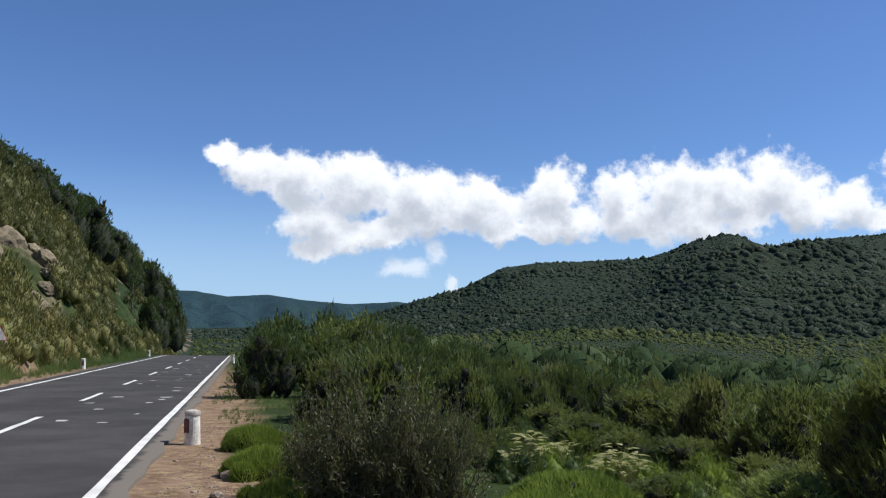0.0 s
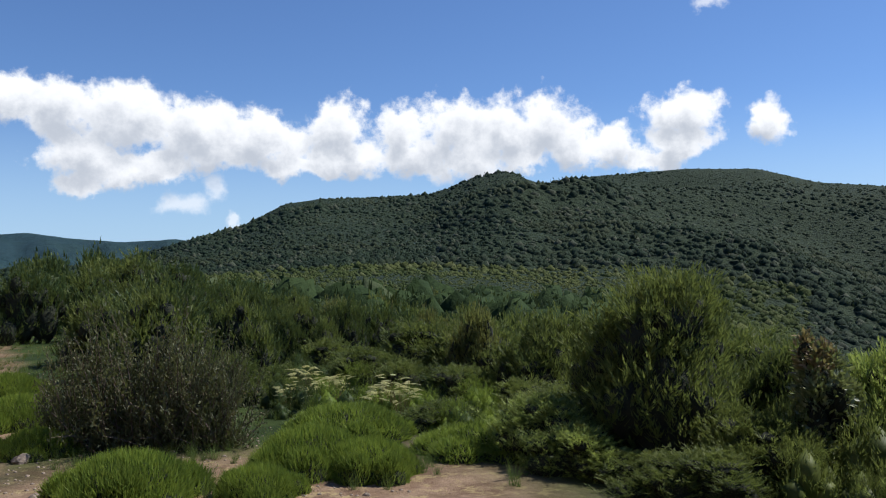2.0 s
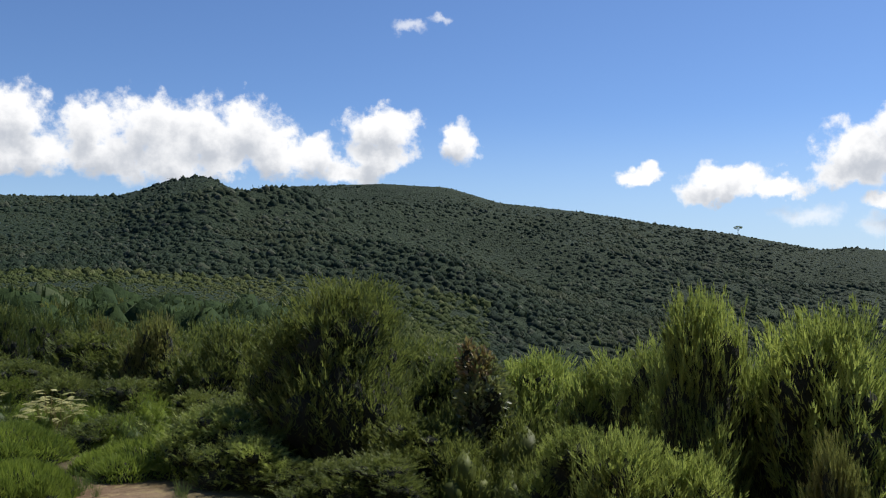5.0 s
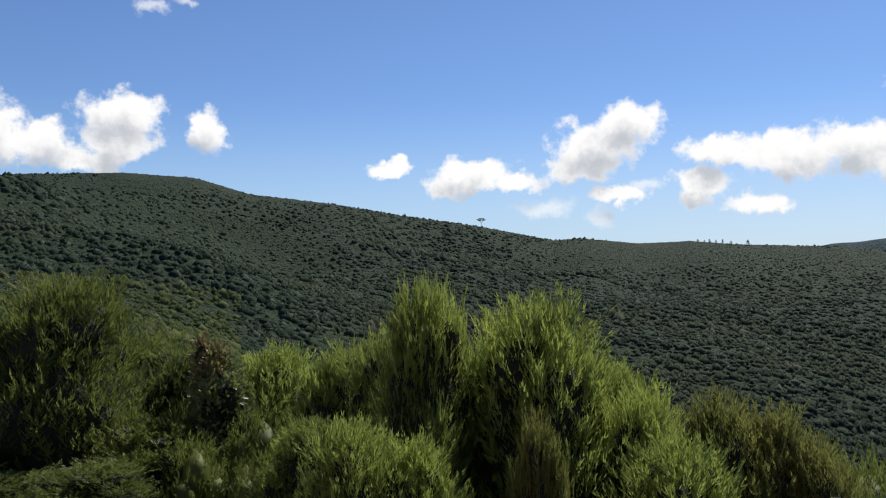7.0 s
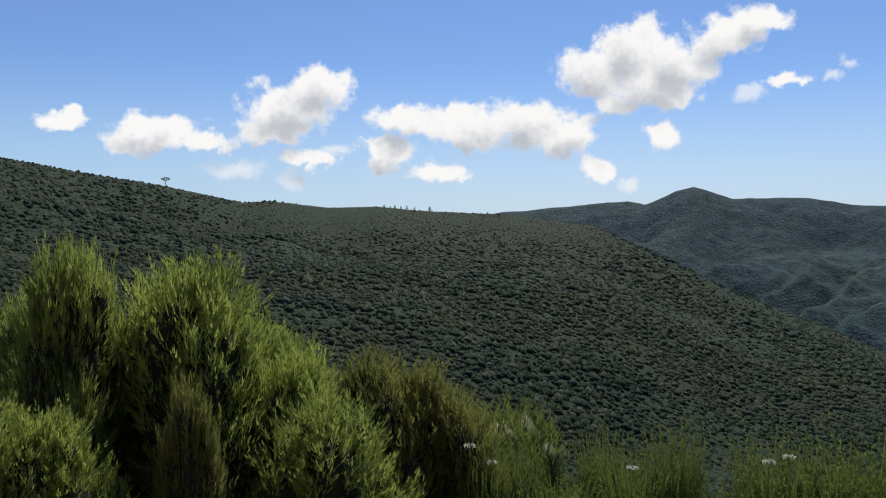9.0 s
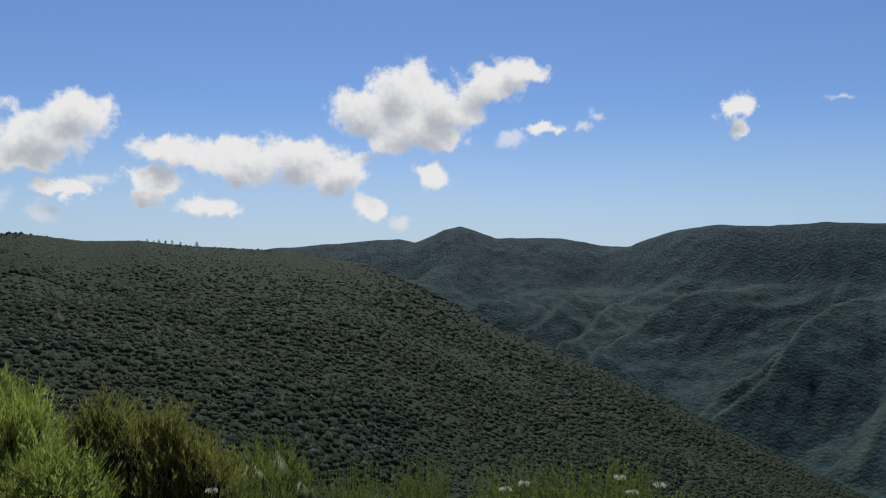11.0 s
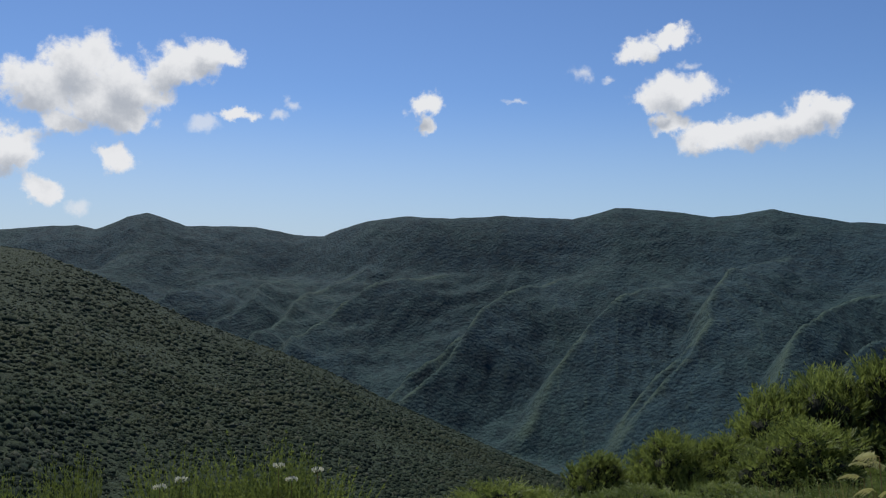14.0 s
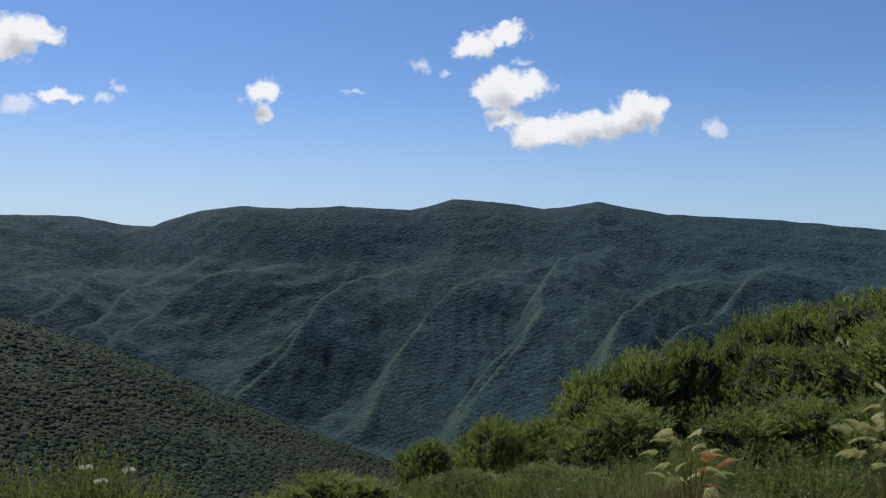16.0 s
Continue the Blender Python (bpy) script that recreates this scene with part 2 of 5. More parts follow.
Z6 = across(0, 0, 0, 0, -0.1, -0.2, -0.3, -0.4, -0.8, -1.0, -1.2, -1.2, -1.0)
Z14 = across(0, 0, -0.4, -0.9, -1.3, -1.8, -2, -3, -4, -4, -4, -3.5, -2.5)
Z45 = across(0, 0, -0.8, -2.4, -3, -7, -11, -13, -16, -16, -16, -14, -13)
Z120 = across(0, 0, -0.5, -1.5, -3, -14, -24, -32, -40, -42, -42, -40, -38)
FOOT_R = across(200, 200, 190, 190, 180, 170, 160, 150, 180, 210, 230, 300, 400)
FOOT_Z = across(1, 1, 1.5, 3, 0, -13, -24, -32, -45, -54, -62, -95, -120)
CREST_R = across(600, 600, 450, 520, 560, 540, 480, 450, 430, 400, 370, 500, 600)
# height of the skyline of the near hill and its spur, in degrees
CREST_E = curve([(-17, 0.3), (-10, 0.5), (-6, 1.0), (-3.5, 1.8), (0.9, 3.1), (3.9, 4.65), (6.1, 5.0), (9.5, 5.1), (13.4, 5.3),
                 (16.1, 6.2), (18.7, 6.6), (21.2, 5.7), (24, 6.3), (30, 6.6), (34.2, 6.4), (37.7, 5.4), (43, 4.8), (47, 4.1),
                 (52.5, 3.3), (57.5, 2.3), (59.3, 2.4), (62.9, 2.0), (66.1, 2.1), (69.5, 1.8), (75, 1.6), (80.2, 0.9),
                 (84.8, -1.1), (89.1, -3.3), (93, -4.8), (97.6, -6.6), (101.2, -8.4), (106, -10.5), (109.6, -12), (113.8, -13.6), (125, -19), (145, -20)])
WALL_FOOT_R = curve([(-20, 1500), (40, 1300), (70, 1300), (112, 1250), (125, 1000), (145, 800)])
WALL_FOOT_E = curve([(-20, -0.8), (40, -2), (70, -9), (112, -12.3), (145, -14)])
WALL_R = curve([(-20, 3600), (10, 3400), (60, 2500), (76, 2500), (86, 2300), (96, 2300), (104, 2000), (120, 1900), (145, 1900)])
# the far mountains
WALL_E = curve([(-27, 2.5), (-17.2, 2.8), (-15.9, 2.85), (-14.1, 2.5), (-11.6, 2.75), (-9.4, 2.4), (-6.1, 2.2), (-3, 2.4), (0, 2.0), (10, 1), (65, 1), (75.7, 1.9),
                (82.5, 2.55), (83.6, 2.3), (85.5, 3.1), (86.6, 3.4), (87.4, 3.2), (88.9, 2.6), (93.3, 2.6), (95.9, 2.1), (97.6, 2.05), (100.4, 3.1), (103, 3.5),
                (106, 3.35), (109.5, 3.5), (114, 3.3), (116.8, 4.0), (119.4, 3.9), (122.8, 3.35), (126.4, 3.75), (130.7, 2.9), (137.4, 2.5), (143.3, 1.8), (150, 1.5)])


def value_noise(x, y, seed=0):
    """Smooth noise from -1 to 1 on arrays, cell size 1."""
    xi, yi = np.floor(x).astype(np.int64), np.floor(y).astype(np.int64)
    fx, fy = x - xi, y - yi
    fx, fy = fx * fx * (3 - 2 * fx), fy * fy * (3 - 2 * fy)

    def corner(i, j):
        h = (i * 374761393 + j * 668265263 + seed * 974711) & 0xFFFFFFFF
        h = ((h ^ (h >> 13)) * 1274126177) & 0xFFFFFFFF
        return ((h ^ (h >> 16)) & 0xFFFF) / 32767.5 - 1
    return (corner(xi, yi) * (1 - fx) + corner(xi + 1, yi) * fx) * (1 - fy) + (corner(xi, yi + 1) * (1 - fx) + corner(xi + 1, yi + 1) * fx) * fy


def fbm(x, y, seed=0, octaves=3):
    return sum(value_noise(x * 2 ** k, y * 2 ** k, seed + k) / 2 ** k for k in range(octaves))


def step(v, a, b):
    t = np.clip((v - a) / (b - a), 0, 1)
    return t * t * (3 - 2 * t)


def sections(az):
    """Radii and heights of the ground along bearing az, from here to the horizon."""
    tan = lambda e: np.tan(np.radians(e))
    cr, cz = CREST_R(az), CREST_R(az) * tan(CREST_E(az) + 0.15) + EYE
    deep = step(az, 66, 84)
    one = np.ones_like(az)
    wf, wfz = WALL_FOOT_R(az), WALL_FOOT_R(az) * tan(WALL_FOOT_E(az))
    wr, wz = WALL_R(az), WALL_R(az) * tan(WALL_E(az) + 0.12)
    rs = [0 * one, 6 * one, 14 * one, 45 * one, 120 * one, FOOT_R(az), cr, cr * 1.08, cr * 1.9, wf, wr, wr * 1.08, 4950 * one]
    zs = [0 * one, Z6(az), Z14(az), Z45(az), Z120(az), FOOT_Z(az), cz, cz - 2 - 6 * deep, cz * (1 - deep) + (wfz * 0.9) * deep - 15, wfz, wz, wz - 12, 0.4 * wz]
    return np.array(rs), np.array(zs)


def along(az, r):
    rs, zs = sections(az)
    z = np.zeros_like(r)
    for k in range(len(rs) - 1):
        inside = (r >= rs[k]) & (r < rs[k + 1])
        f = (r - rs[k]) / np.maximum(rs[k + 1] - rs[k], 1e-6)
        z = np.where(inside, zs[k] + (zs[k + 1] - zs[k]) * f, z)
    return np.where(r >= rs[-1], zs[-1], z)


# spurs of the far wall: bearing and share of the slope at their head, lean, half width in degrees, height
SPURS = [(80.5, 0.8, 12, 2.4, 55), (86.5, 0.88, 13, 2.6, 60), (91.5, 0.75, 13, 2.2, 50), (96.5, 0.8, 14, 2.4, 55), (101.4, 0.8, 17, 2.5, 65), (106.3, 0.8, 20, 2.8, 68), (110.2, 0.6, 16, 2.0, 48),
         (114.0, 0.77, 16.5, 3.3, 80), (120.5, 0.72, 14.5, 3.5, 92), (124.3, 0.55, 14, 2.2, 55), (128.0, 0.84, 13, 3.2, 80), (133.4, 0.72, 14, 3.0, 75), (138.6, 0.8, 14, 3.0, 75), (144.5, 0.75, 14, 3.2, 75)]


def wall_relief(az, up, x, y):
    """Height of the spurs with their side ribs over the far slope, and how near each place is to a crest line."""
    jag = fbm(x / 210, y / 210, 11, 4)
    best, off, half_best = np.zeros_like(az), np.full_like(az, 9.0), np.ones_like(az)
    for k, (head, top, lean, half, high) in enumerate(SPURS):
        d = az + 0.55 * jag + 0.7 * np.sin(up * 9 + k * 2.1) - (head - lean * (top - up))
        reach = np.where(d < 0, 0.55 * half, 1.55 * half)      # a short steep flank on one side, a long one on the other
        h = high * np.clip((top - up) / 0.22, 0, 1) * np.clip(1 - np.abs(d) / reach, 0, 1)
        more = h > best
        best, off, half_best = np.where(more, h, best), np.where(more, d, off), np.where(more, reach, half_best)
    tri = lambda v: 0.5 - 2 * np.abs((v + 0.5) % 1 - 0.5)
    side = np.abs(off) / half_best
    ribs = 15 * tri(up * 8.5 + 0.75 * np.abs(off) + 0.35 * jag) * step(side, 0.08, 0.5)
    rough = 16 * fbm(x / 130, y / 130, 31, 3) - 9 * np.abs(value_noise(x / 60, y / 60, 71)) + 4 * value_noise(x / 22, y / 22, 73)
    crest = np.where(off > 0, np.exp(-(off / 0.22) ** 2), np.exp(-(off / 0.8) ** 2)) * step(best, 8, 26) + 0.4 * step(tri(up * 8.5 + 0.75 * np.abs(off) + 0.35 * jag), 0.35, 0.5) * step(best, 4, 16)
    return 0.86 * best - 29 + 0.2 * ribs + 0.65 * rough, np.clip(crest, 0, 1)


def ground(az, r):
    az, r = np.broadcast_arrays(np.asarray(az, float), np.asarray(r, float))
    az = np.where(az > 180, az - 360, az)
    soft = np.where(r > 100, 0.012, 0.05)
    z = sum(along(az, r * (1 + f * soft)) for f in (-1, -0.4, 0, 0.4, 1)) / 5
    x, y = r * np.sin(np.radians(az)), r * np.cos(np.radians(az))
    s, q = x * RD.x + y * RD.y, x * RN.x + y * RN.y
    # folds of the near hill
    hill = step(r, 170, 260) * (1 - step(r, CREST_R(az) * 0.75, CREST_R(az)))
    z = z + hill * (0.3 + 0.7 * step(az, 6, 20) * (1 - step(az, 62, 76))) * (9 * fbm(x / 120, y / 120, 3) - 9 * np.abs(value_noise(x / 85, y / 85, 9)))
    # spurs, gullies and ledges of the far wall
    wf, wr = WALL_FOOT_R(az), WALL_R(az)
    up = np.clip((r - wf) / (wr - wf), 0, 1)
    face = np.sin(np.pi * up ** 0.8) ** 0.8 * step(r, wf * 0.9, wf)
    east = step(az, 66, 80)
    rise_full = wr * np.tan(np.radians(WALL_E(az))) - wf * np.tan(np.radians(WALL_FOOT_E(az)))
    z = z + east * rise_full * np.interp(up, [0, 0.6, 0.78, 0.9, 0.95, 1], [0, -0.04, -0.05, 0.01, 0.01, 0])
    z = z + face * east * wall_relief(az, up, x, y)[0]
    shelf = z / 30 + 0.9 * fbm(x / 300, y / 300, 43)
    part_up = shelf - np.floor(shelf)
    z = z + step(az, 95, 101) * 30 * (step(part_up, 0.55, 1.0) - part_up) * 0.3 * step(up, 0.5, 0.68) * (1 - step(up, 0.88, 0.97)) * step(fbm(x / 120, y / 120, 47), 0.0, 0.6)
    z = z + face * (20 * fbm(x / 330, y / 330, 31, 4) + 40 * (0.3 - np.abs(value_noise(az / 1.3, up * 3.0, 34))) + 20 * (0.3 - np.abs(value_noise(az / 0.6, up * 6.0, 35)))) * (1 - step(az, 40, 66))
    z = z + step(r, 900, 1300) * 3.0 * fbm(x / 55, y / 55, 17, 3) * (1 - 0.35 * step(up, 0.93, 1.0))
    # small unevenness near by, the level road bench and the cut slope beyond it
    z = z + 0.05 * fbm(x / 0.9, y / 0.9, 5) * (1 - step(r, 20, 60)) * step(q, -1.1, 0.5)
    bench = step(q, 14, 2.5) * (1 - step(s, 85, 140)) * step(q, -200, -190)
    z = np.where(s > -60, z * (1 - bench), z)
    z = z - step(s, 74, 130) * 3.0 * step(q, 3, -1) * (1 - step(s, 140, 200))
    crumble = fbm(x / 9, y / 9, 23, 4)
    rise = np.clip(-8.9 - q + 0.7 * crumble, 0, None)
    tall = 26 * (1 - np.exp(-rise * 1.6 / 26)) + np.clip(rise - 16, 0, 40) * 0.12 + 1.3 * crumble * step(rise, 0, 4)
    cut = tall * step(-az, 16.2, 17.6) * step(az, -175, -150) * (1 - step(r, 260, 420))
    return z + cut


def mesh_object(name, verts, faces, mat, parent=None, smooth=False):
    """Object from arrays: verts (n,3), faces (m,3) or (m,4)."""
    me = bpy.data.meshes.new(name)
    verts, faces = np.asarray(verts, np.float32), np.asarray(faces, np.int32)
    k = faces.shape[1]
    me.vertices.add(len(verts))
    me.vertices.foreach_set("co", verts.ravel())
    me.loops.add(faces.size)
    me.loops.foreach_set("vertex_index", faces.ravel())
    me.polygons.add(len(faces))
    me.polygons.foreach_set("loop_start", np.arange(0, faces.size, k, dtype=np.int32))
    if smooth:
        me.polygons.foreach_set("use_smooth", np.ones(len(faces), bool))
    me.materials.append(mat)
    me.update(calc_edges=True)
    ob = new(name, me)
    if parent:
        ob.parent = parent
    return ob


AZ_COLS = np.concatenate([np.arange(-36, 66, 0.5), np.arange(66, 148, 0.15), np.arange(148, 150, 0.5), np.arange(150, 324, 6.0)])
R_ROWS = np.concatenate([[0.002, 0.15], np.geomspace(0.4, 12, 30, False), np.geomspace(12, 120, 60, False), np.linspace(120, 650, 66, False),
                         np.linspace(650, 1000, 20, False), np.linspace(1000, 2500, 210, False), np.linspace(2500, 4950, 30)])


def build_ground():
    a, r = np.meshgrid(AZ_COLS, R_ROWS)
    z = ground(a, r)
    x, y = r * np.sin(np.radians(a)), r * np.cos(np.radians(a))
    n, m = a.shape
    i = np.arange(n - 1)[:, None] * m + np.arange(m)[None]
    j = np.arange(n - 1)[:, None] * m + (np.arange(m)[None] + 1) % m
    faces = np.stack([i, i + m, j + m, j], -1).reshape(-1, 4)
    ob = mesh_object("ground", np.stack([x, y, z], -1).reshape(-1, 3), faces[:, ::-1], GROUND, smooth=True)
    up = np.clip((r - WALL_FOOT_R(a)) / (WALL_R(a) - WALL_FOOT_R(a)), 0, 1)
    grassy = wall_relief(a, up, x, y)[1] * step(a, 66, 80) * (r > 900) * (1 - step(up, 0.85, 0.95)) * (0.25 + 0.75 * step(a, 93, 99))
    ob.data.attributes.new("grassy", "FLOAT", "POINT").data.foreach_set("value", grassy.astype(np.float32).ravel())
    return tagged(ob, "dry brown earth and scrub running into green hills and mountains", "ground", kind="structure")


def ground_material():
    """Bare earth on the lay-by and the verge, soil and low growth under the scrub, haze-blue woods far off."""
    m, n = material("ground")
    pos = n.add("ShaderNodeNewGeometry").outputs["Position"]
    q = n.vec("DOT_PRODUCT", pos, (RN.x, RN.y, 0))
    s = n.vec("DOT_PRODUCT", pos, (RD.x, RD.y, 0))
    edge = n.math("MULTIPLY", n.math("SUBTRACT", n.noise(pos, 0.7, 4.0), 0.5), 3.5)
    # earth: round the standing place and along the road's edge
    near = n.ramp(n.math("ADD", n.vec("LENGTH", pos), edge), 9.5, 7.2)
    near = n.math("MULTIPLY", near, n.ramp(n.vec("DOT_PRODUCT", pos, (1, 0, 0)), 3.2, 1.6))
    strip = n.math("MULTIPLY", n.ramp(n.math("ADD", q, n.math("MULTIPLY", edge, 0.5)), 0.6, -0.2), n.ramp(s, 60.0, 30.0))
    earth = n.math("MAXIMUM", near, strip)
    grit, dust = n.noise(pos, 28.0, 6.0, 0.7), n.noise(pos, 2.6, 8.0, 0.72)
    soil = n.mix(n.ramp(dust, 0.35, 0.68), (0.145, 0.088, 0.056, 1), (0.31, 0.215, 0.145, 1))
    soil = n.mix(n.ramp(grit, 0.5, 0.72, 0.0, 0.8), soil, (0.10, 0.066, 0.042, 1))
    straw = n.mix(n.ramp(n.noise(pos, 6.0, 8.0, 0.75), 0.5, 0.62, 0.0, 0.75), soil, (0.38, 0.30, 0.15, 1))
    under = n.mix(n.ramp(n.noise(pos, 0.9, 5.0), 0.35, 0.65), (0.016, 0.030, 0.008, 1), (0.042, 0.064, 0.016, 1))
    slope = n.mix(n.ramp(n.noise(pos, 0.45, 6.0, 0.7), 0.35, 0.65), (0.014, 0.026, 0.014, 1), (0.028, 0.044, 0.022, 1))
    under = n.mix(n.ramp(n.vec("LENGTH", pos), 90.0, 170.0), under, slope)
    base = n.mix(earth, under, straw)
    # rock where the cutting is steep
    steep = n.ramp(q, -10.4, -11.2)
    crag = n.ramp(n.noise(pos, 0.16, 4.0, 0.6), 0.5, 0.6)
    rock = n.mix(n.noise(pos, 2.2, 6.0, 0.7), (0.085, 0.070, 0.045, 1), (0.31, 0.25, 0.17, 1))
    base = n.mix(n.math("MULTIPLY", steep, crag), base, rock)
    # woods on the mountains, with the blue of distance haze put into their colours
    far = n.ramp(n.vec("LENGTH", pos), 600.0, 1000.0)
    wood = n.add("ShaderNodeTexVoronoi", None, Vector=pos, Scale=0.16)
    hazy_crowns = n.mix(n.noise(pos, 0.012, 5.0, 0.6), (0.009, 0.030, 0.044, 1), (0.023, 0.058, 0.072, 1))
    hazy_crowns = n.mix(n.ramp(n.noise(pos, 0.0035, 5.0, 0.65), 0.42, 0.62, 0.0, 0.6), hazy_crowns, (0.022, 0.052, 0.048, 1))
    hazy_crowns = n.mix(n.ramp(wood.outputs["Color"], 0.2, 0.9, 0.0, 0.5), hazy_crowns, (0.032, 0.066, 0.072, 1))
    hazy_crowns = n.mix(n.ramp(n.noise(pos, 0.045, 5.0, 0.7), 0.54, 0.40, 0.0, 0.55), hazy_crowns, (0.006, 0.019, 0.026, 1))
    hazy_crowns = n.mix(n.ramp(n.noise(pos, 0.16, 3.0, 0.6), 0.55, 0.7, 0.0, 0.5), hazy_crowns, (0.046, 0.086, 0.080, 1))
    grassy = n.add("ShaderNodeAttribute", {"attribute_name": "grassy"}).outputs["Fac"]
    grassy = n.math("MULTIPLY", grassy, n.ramp(n.noise(pos, 0.02, 4.0, 0.6), 0.3, 0.6))
    hazy_crowns = n.mix(n.math("MULTIPLY", grassy, 0.65), hazy_crowns, (0.062, 0.096, 0.066, 1))
    base = n.mix(far, base, hazy_crowns)
    p = n.add("ShaderNodeBsdfPrincipled", None, Base_Color=base, Roughness=0.92)
    p.inputs["Specular IOR Level"].default_value = 0.15
    fine = n.add("ShaderNodeBump", None, Strength=0.6, Distance=0.03, Height=n.math("ADD", grit, dust))
    mid = n.ramp(n.vec("LENGTH", pos), 40.0, 80.0)
    fine = n.add("ShaderNodeBump", None, Strength=mid, Distance=1.6, Height=n.noise(pos, 0.55, 4.0, 0.65), Normal=fine.outputs[0])
    coarse = n.add("ShaderNodeBump", None, Strength=n.math("MULTIPLY", far, 0.7), Distance=6.0,
                   Height=n.math("SUBTRACT", n.noise(pos, 0.11, 4.0, 0.6), n.math("MULTIPLY", wood.outputs["Distance"], 0.5)), Normal=fine.outputs[0])
    n.tree.links.new(coarse.outputs[0], p.inputs["Normal"])
    return surface(m, n, p.outputs[0])


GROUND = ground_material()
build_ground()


def z_at(az, r):
    return float(ground(np.array([az]), np.array([r]))[0])


# ---- road ----
def asphalt_material():
    m, n = material("asphalt")
    pos = n.add("ShaderNodeNewGeometry").outputs["Position"]
    grit, wear = n.noise(pos, 60.0, 4.0, 0.7), n.noise(pos, 0.5, 5.0, 0.6)
    col = n.mix(n.ramp(wear, 0.35, 0.7), (0.042, 0.040, 0.039, 1), (0.072, 0.068, 0.065, 1))
    col = n.mix(n.ramp(grit, 0.55, 0.75, 0.0, 0.5), col, (0.10, 0.096, 0.09, 1))
    q = n.math("ADD", n.vec("DOT_PRODUCT", pos, (RN.x, RN.y, 0)), n.math("MULTIPLY", n.noise(pos, 2.5, 5.0, 0.65), 0.5))
    col = n.mix(n.ramp(q, -1.02, -0.9), col, (0.17, 0.15, 0.125, 1))
    p = n.add("ShaderNodeBsdfPrincipled", None, Base_Color=col, Roughness=0.9)
    p.inputs["Specular IOR Level"].default_value = 0.2
    n.tree.links.new(n.add("ShaderNodeBump", None, Strength=0.4, Distance=0.01, Height=grit).outputs[0], p.inputs["Normal"])
    return surface(m, n, p.outputs[0])


ASPHALT = asphalt_material()


def road_point(s, q, z=0.0):
    return RD * s + RN * q + Vector((0, 0, z - 3.0 * float(step(s, 74, 130))))


def strip(name, q0, q1, s0, s1, z, thick, mat, parent=None, ragged=0.0, seed=1, step_len=1.5):
    """A slab along the road with side faces and slightly ragged edges."""
    rng = random.Random(seed)
    n = max(2, int((s1 - s0) / step_len) + 1)
    bm = bmesh.new()
    prev = None
    for i in range(n):
        s = s0 + (s1 - s0) * i / (n - 1)
        a, b = q0 + rng.uniform(-ragged, ragged), q1 + rng.uniform(-ragged, ragged)
        ring = [bm.verts.new(road_point(s, u, v)) for u, v in ((a, z - thick), (a, z), (b, z), (b, z - thick))]
        if prev:
            for k in range(3):
                bm.faces.new((prev[k], prev[k + 1], ring[k + 1], ring[k]))
        else:
            bm.faces.new(ring)
        prev = ring
    bm.faces.new(prev[::-1])
    bmesh.ops.recalc_face_normals(bm, faces=bm.faces)
    me = bpy.data.meshes.new(name)
    bm.to_mesh(me)
    bm.free()
    me.materials.append(mat)
    ob = new(name, me)
    ob.parent = parent
    return ob


road = tagged(strip("road", -6.95, -1.0, -45, 128, 0.045, 0.25, ASPHALT, ragged=0.06, step_len=0.5), "grey asphalt mountain road with white painted lines", "road", kind="structure")
for q in (-6.45, -1.34):
    strip("edge_line", q - 0.06, q + 0.06, -45, 126, 0.051, 0.004, LINE, road, 0.012, 7)
for k in range(-5, 14):
    strip("centre_dash", -3.76, -3.65, 15.4 + 7.3 * k, 18.4 + 7.3 * k, 0.051, 0.004, LINE, road, 0.012, 20 + k, 0.5)
worn = random.Random(5)
for k in range(34):
    s0, q0 = worn.uniform(17, 50), worn.uniform(-3.6, -1.9)
    strip("worn_paint", q0, q0 + worn.uniform(0.06, 0.3), s0, s0 + worn.uniform(0.08, 0.3), 0.0505, 0.004, WORN, road, 0.05, 60 + k, 0.1)


# ---- plants: shared shapes ----
def unit(v):
    return v / np.maximum(np.linalg.norm(v, axis=-1, keepdims=True), 1e-9)


def needles(base, way, length, width, rng):
    """Slim triangles from base along way; returns verts (3n,3)."""
    side = unit(np.cross(way, rng.normal(size=way.shape))) * (np.asarray(width).reshape(-1, 1) / 2)
    tip = base + way * np.asarray(length).reshape(-1, 1)
    return np.stack([base - side, base + side, tip], 1).reshape(-1, 3)


def leaves(base, way, length, width, rng, fold=0.25):
    """Folded diamond leaves: verts (4n,3), two triangles each."""
    side = unit(np.cross(way, rng.normal(size=way.shape)))
    lift = unit(np.cross(side, way))
    length, width = np.asarray(length).reshape(-1, 1), np.asarray(width).reshape(-1, 1)
    mid = base + way * length * 0.5 + lift * width * fold
    return np.stack([base, mid - side * width / 2, base + way * length, mid + side * width / 2], 1).reshape(-1, 3)


def tri_index(n):
    return np.arange(3 * n).reshape(-1, 3)


def leaf_index(n):
    k = np.arange(n)[:, None] * 4
    return np.concatenate([k + np.array([[0, 1, 2]]), k + np.array([[0, 2, 3]])])


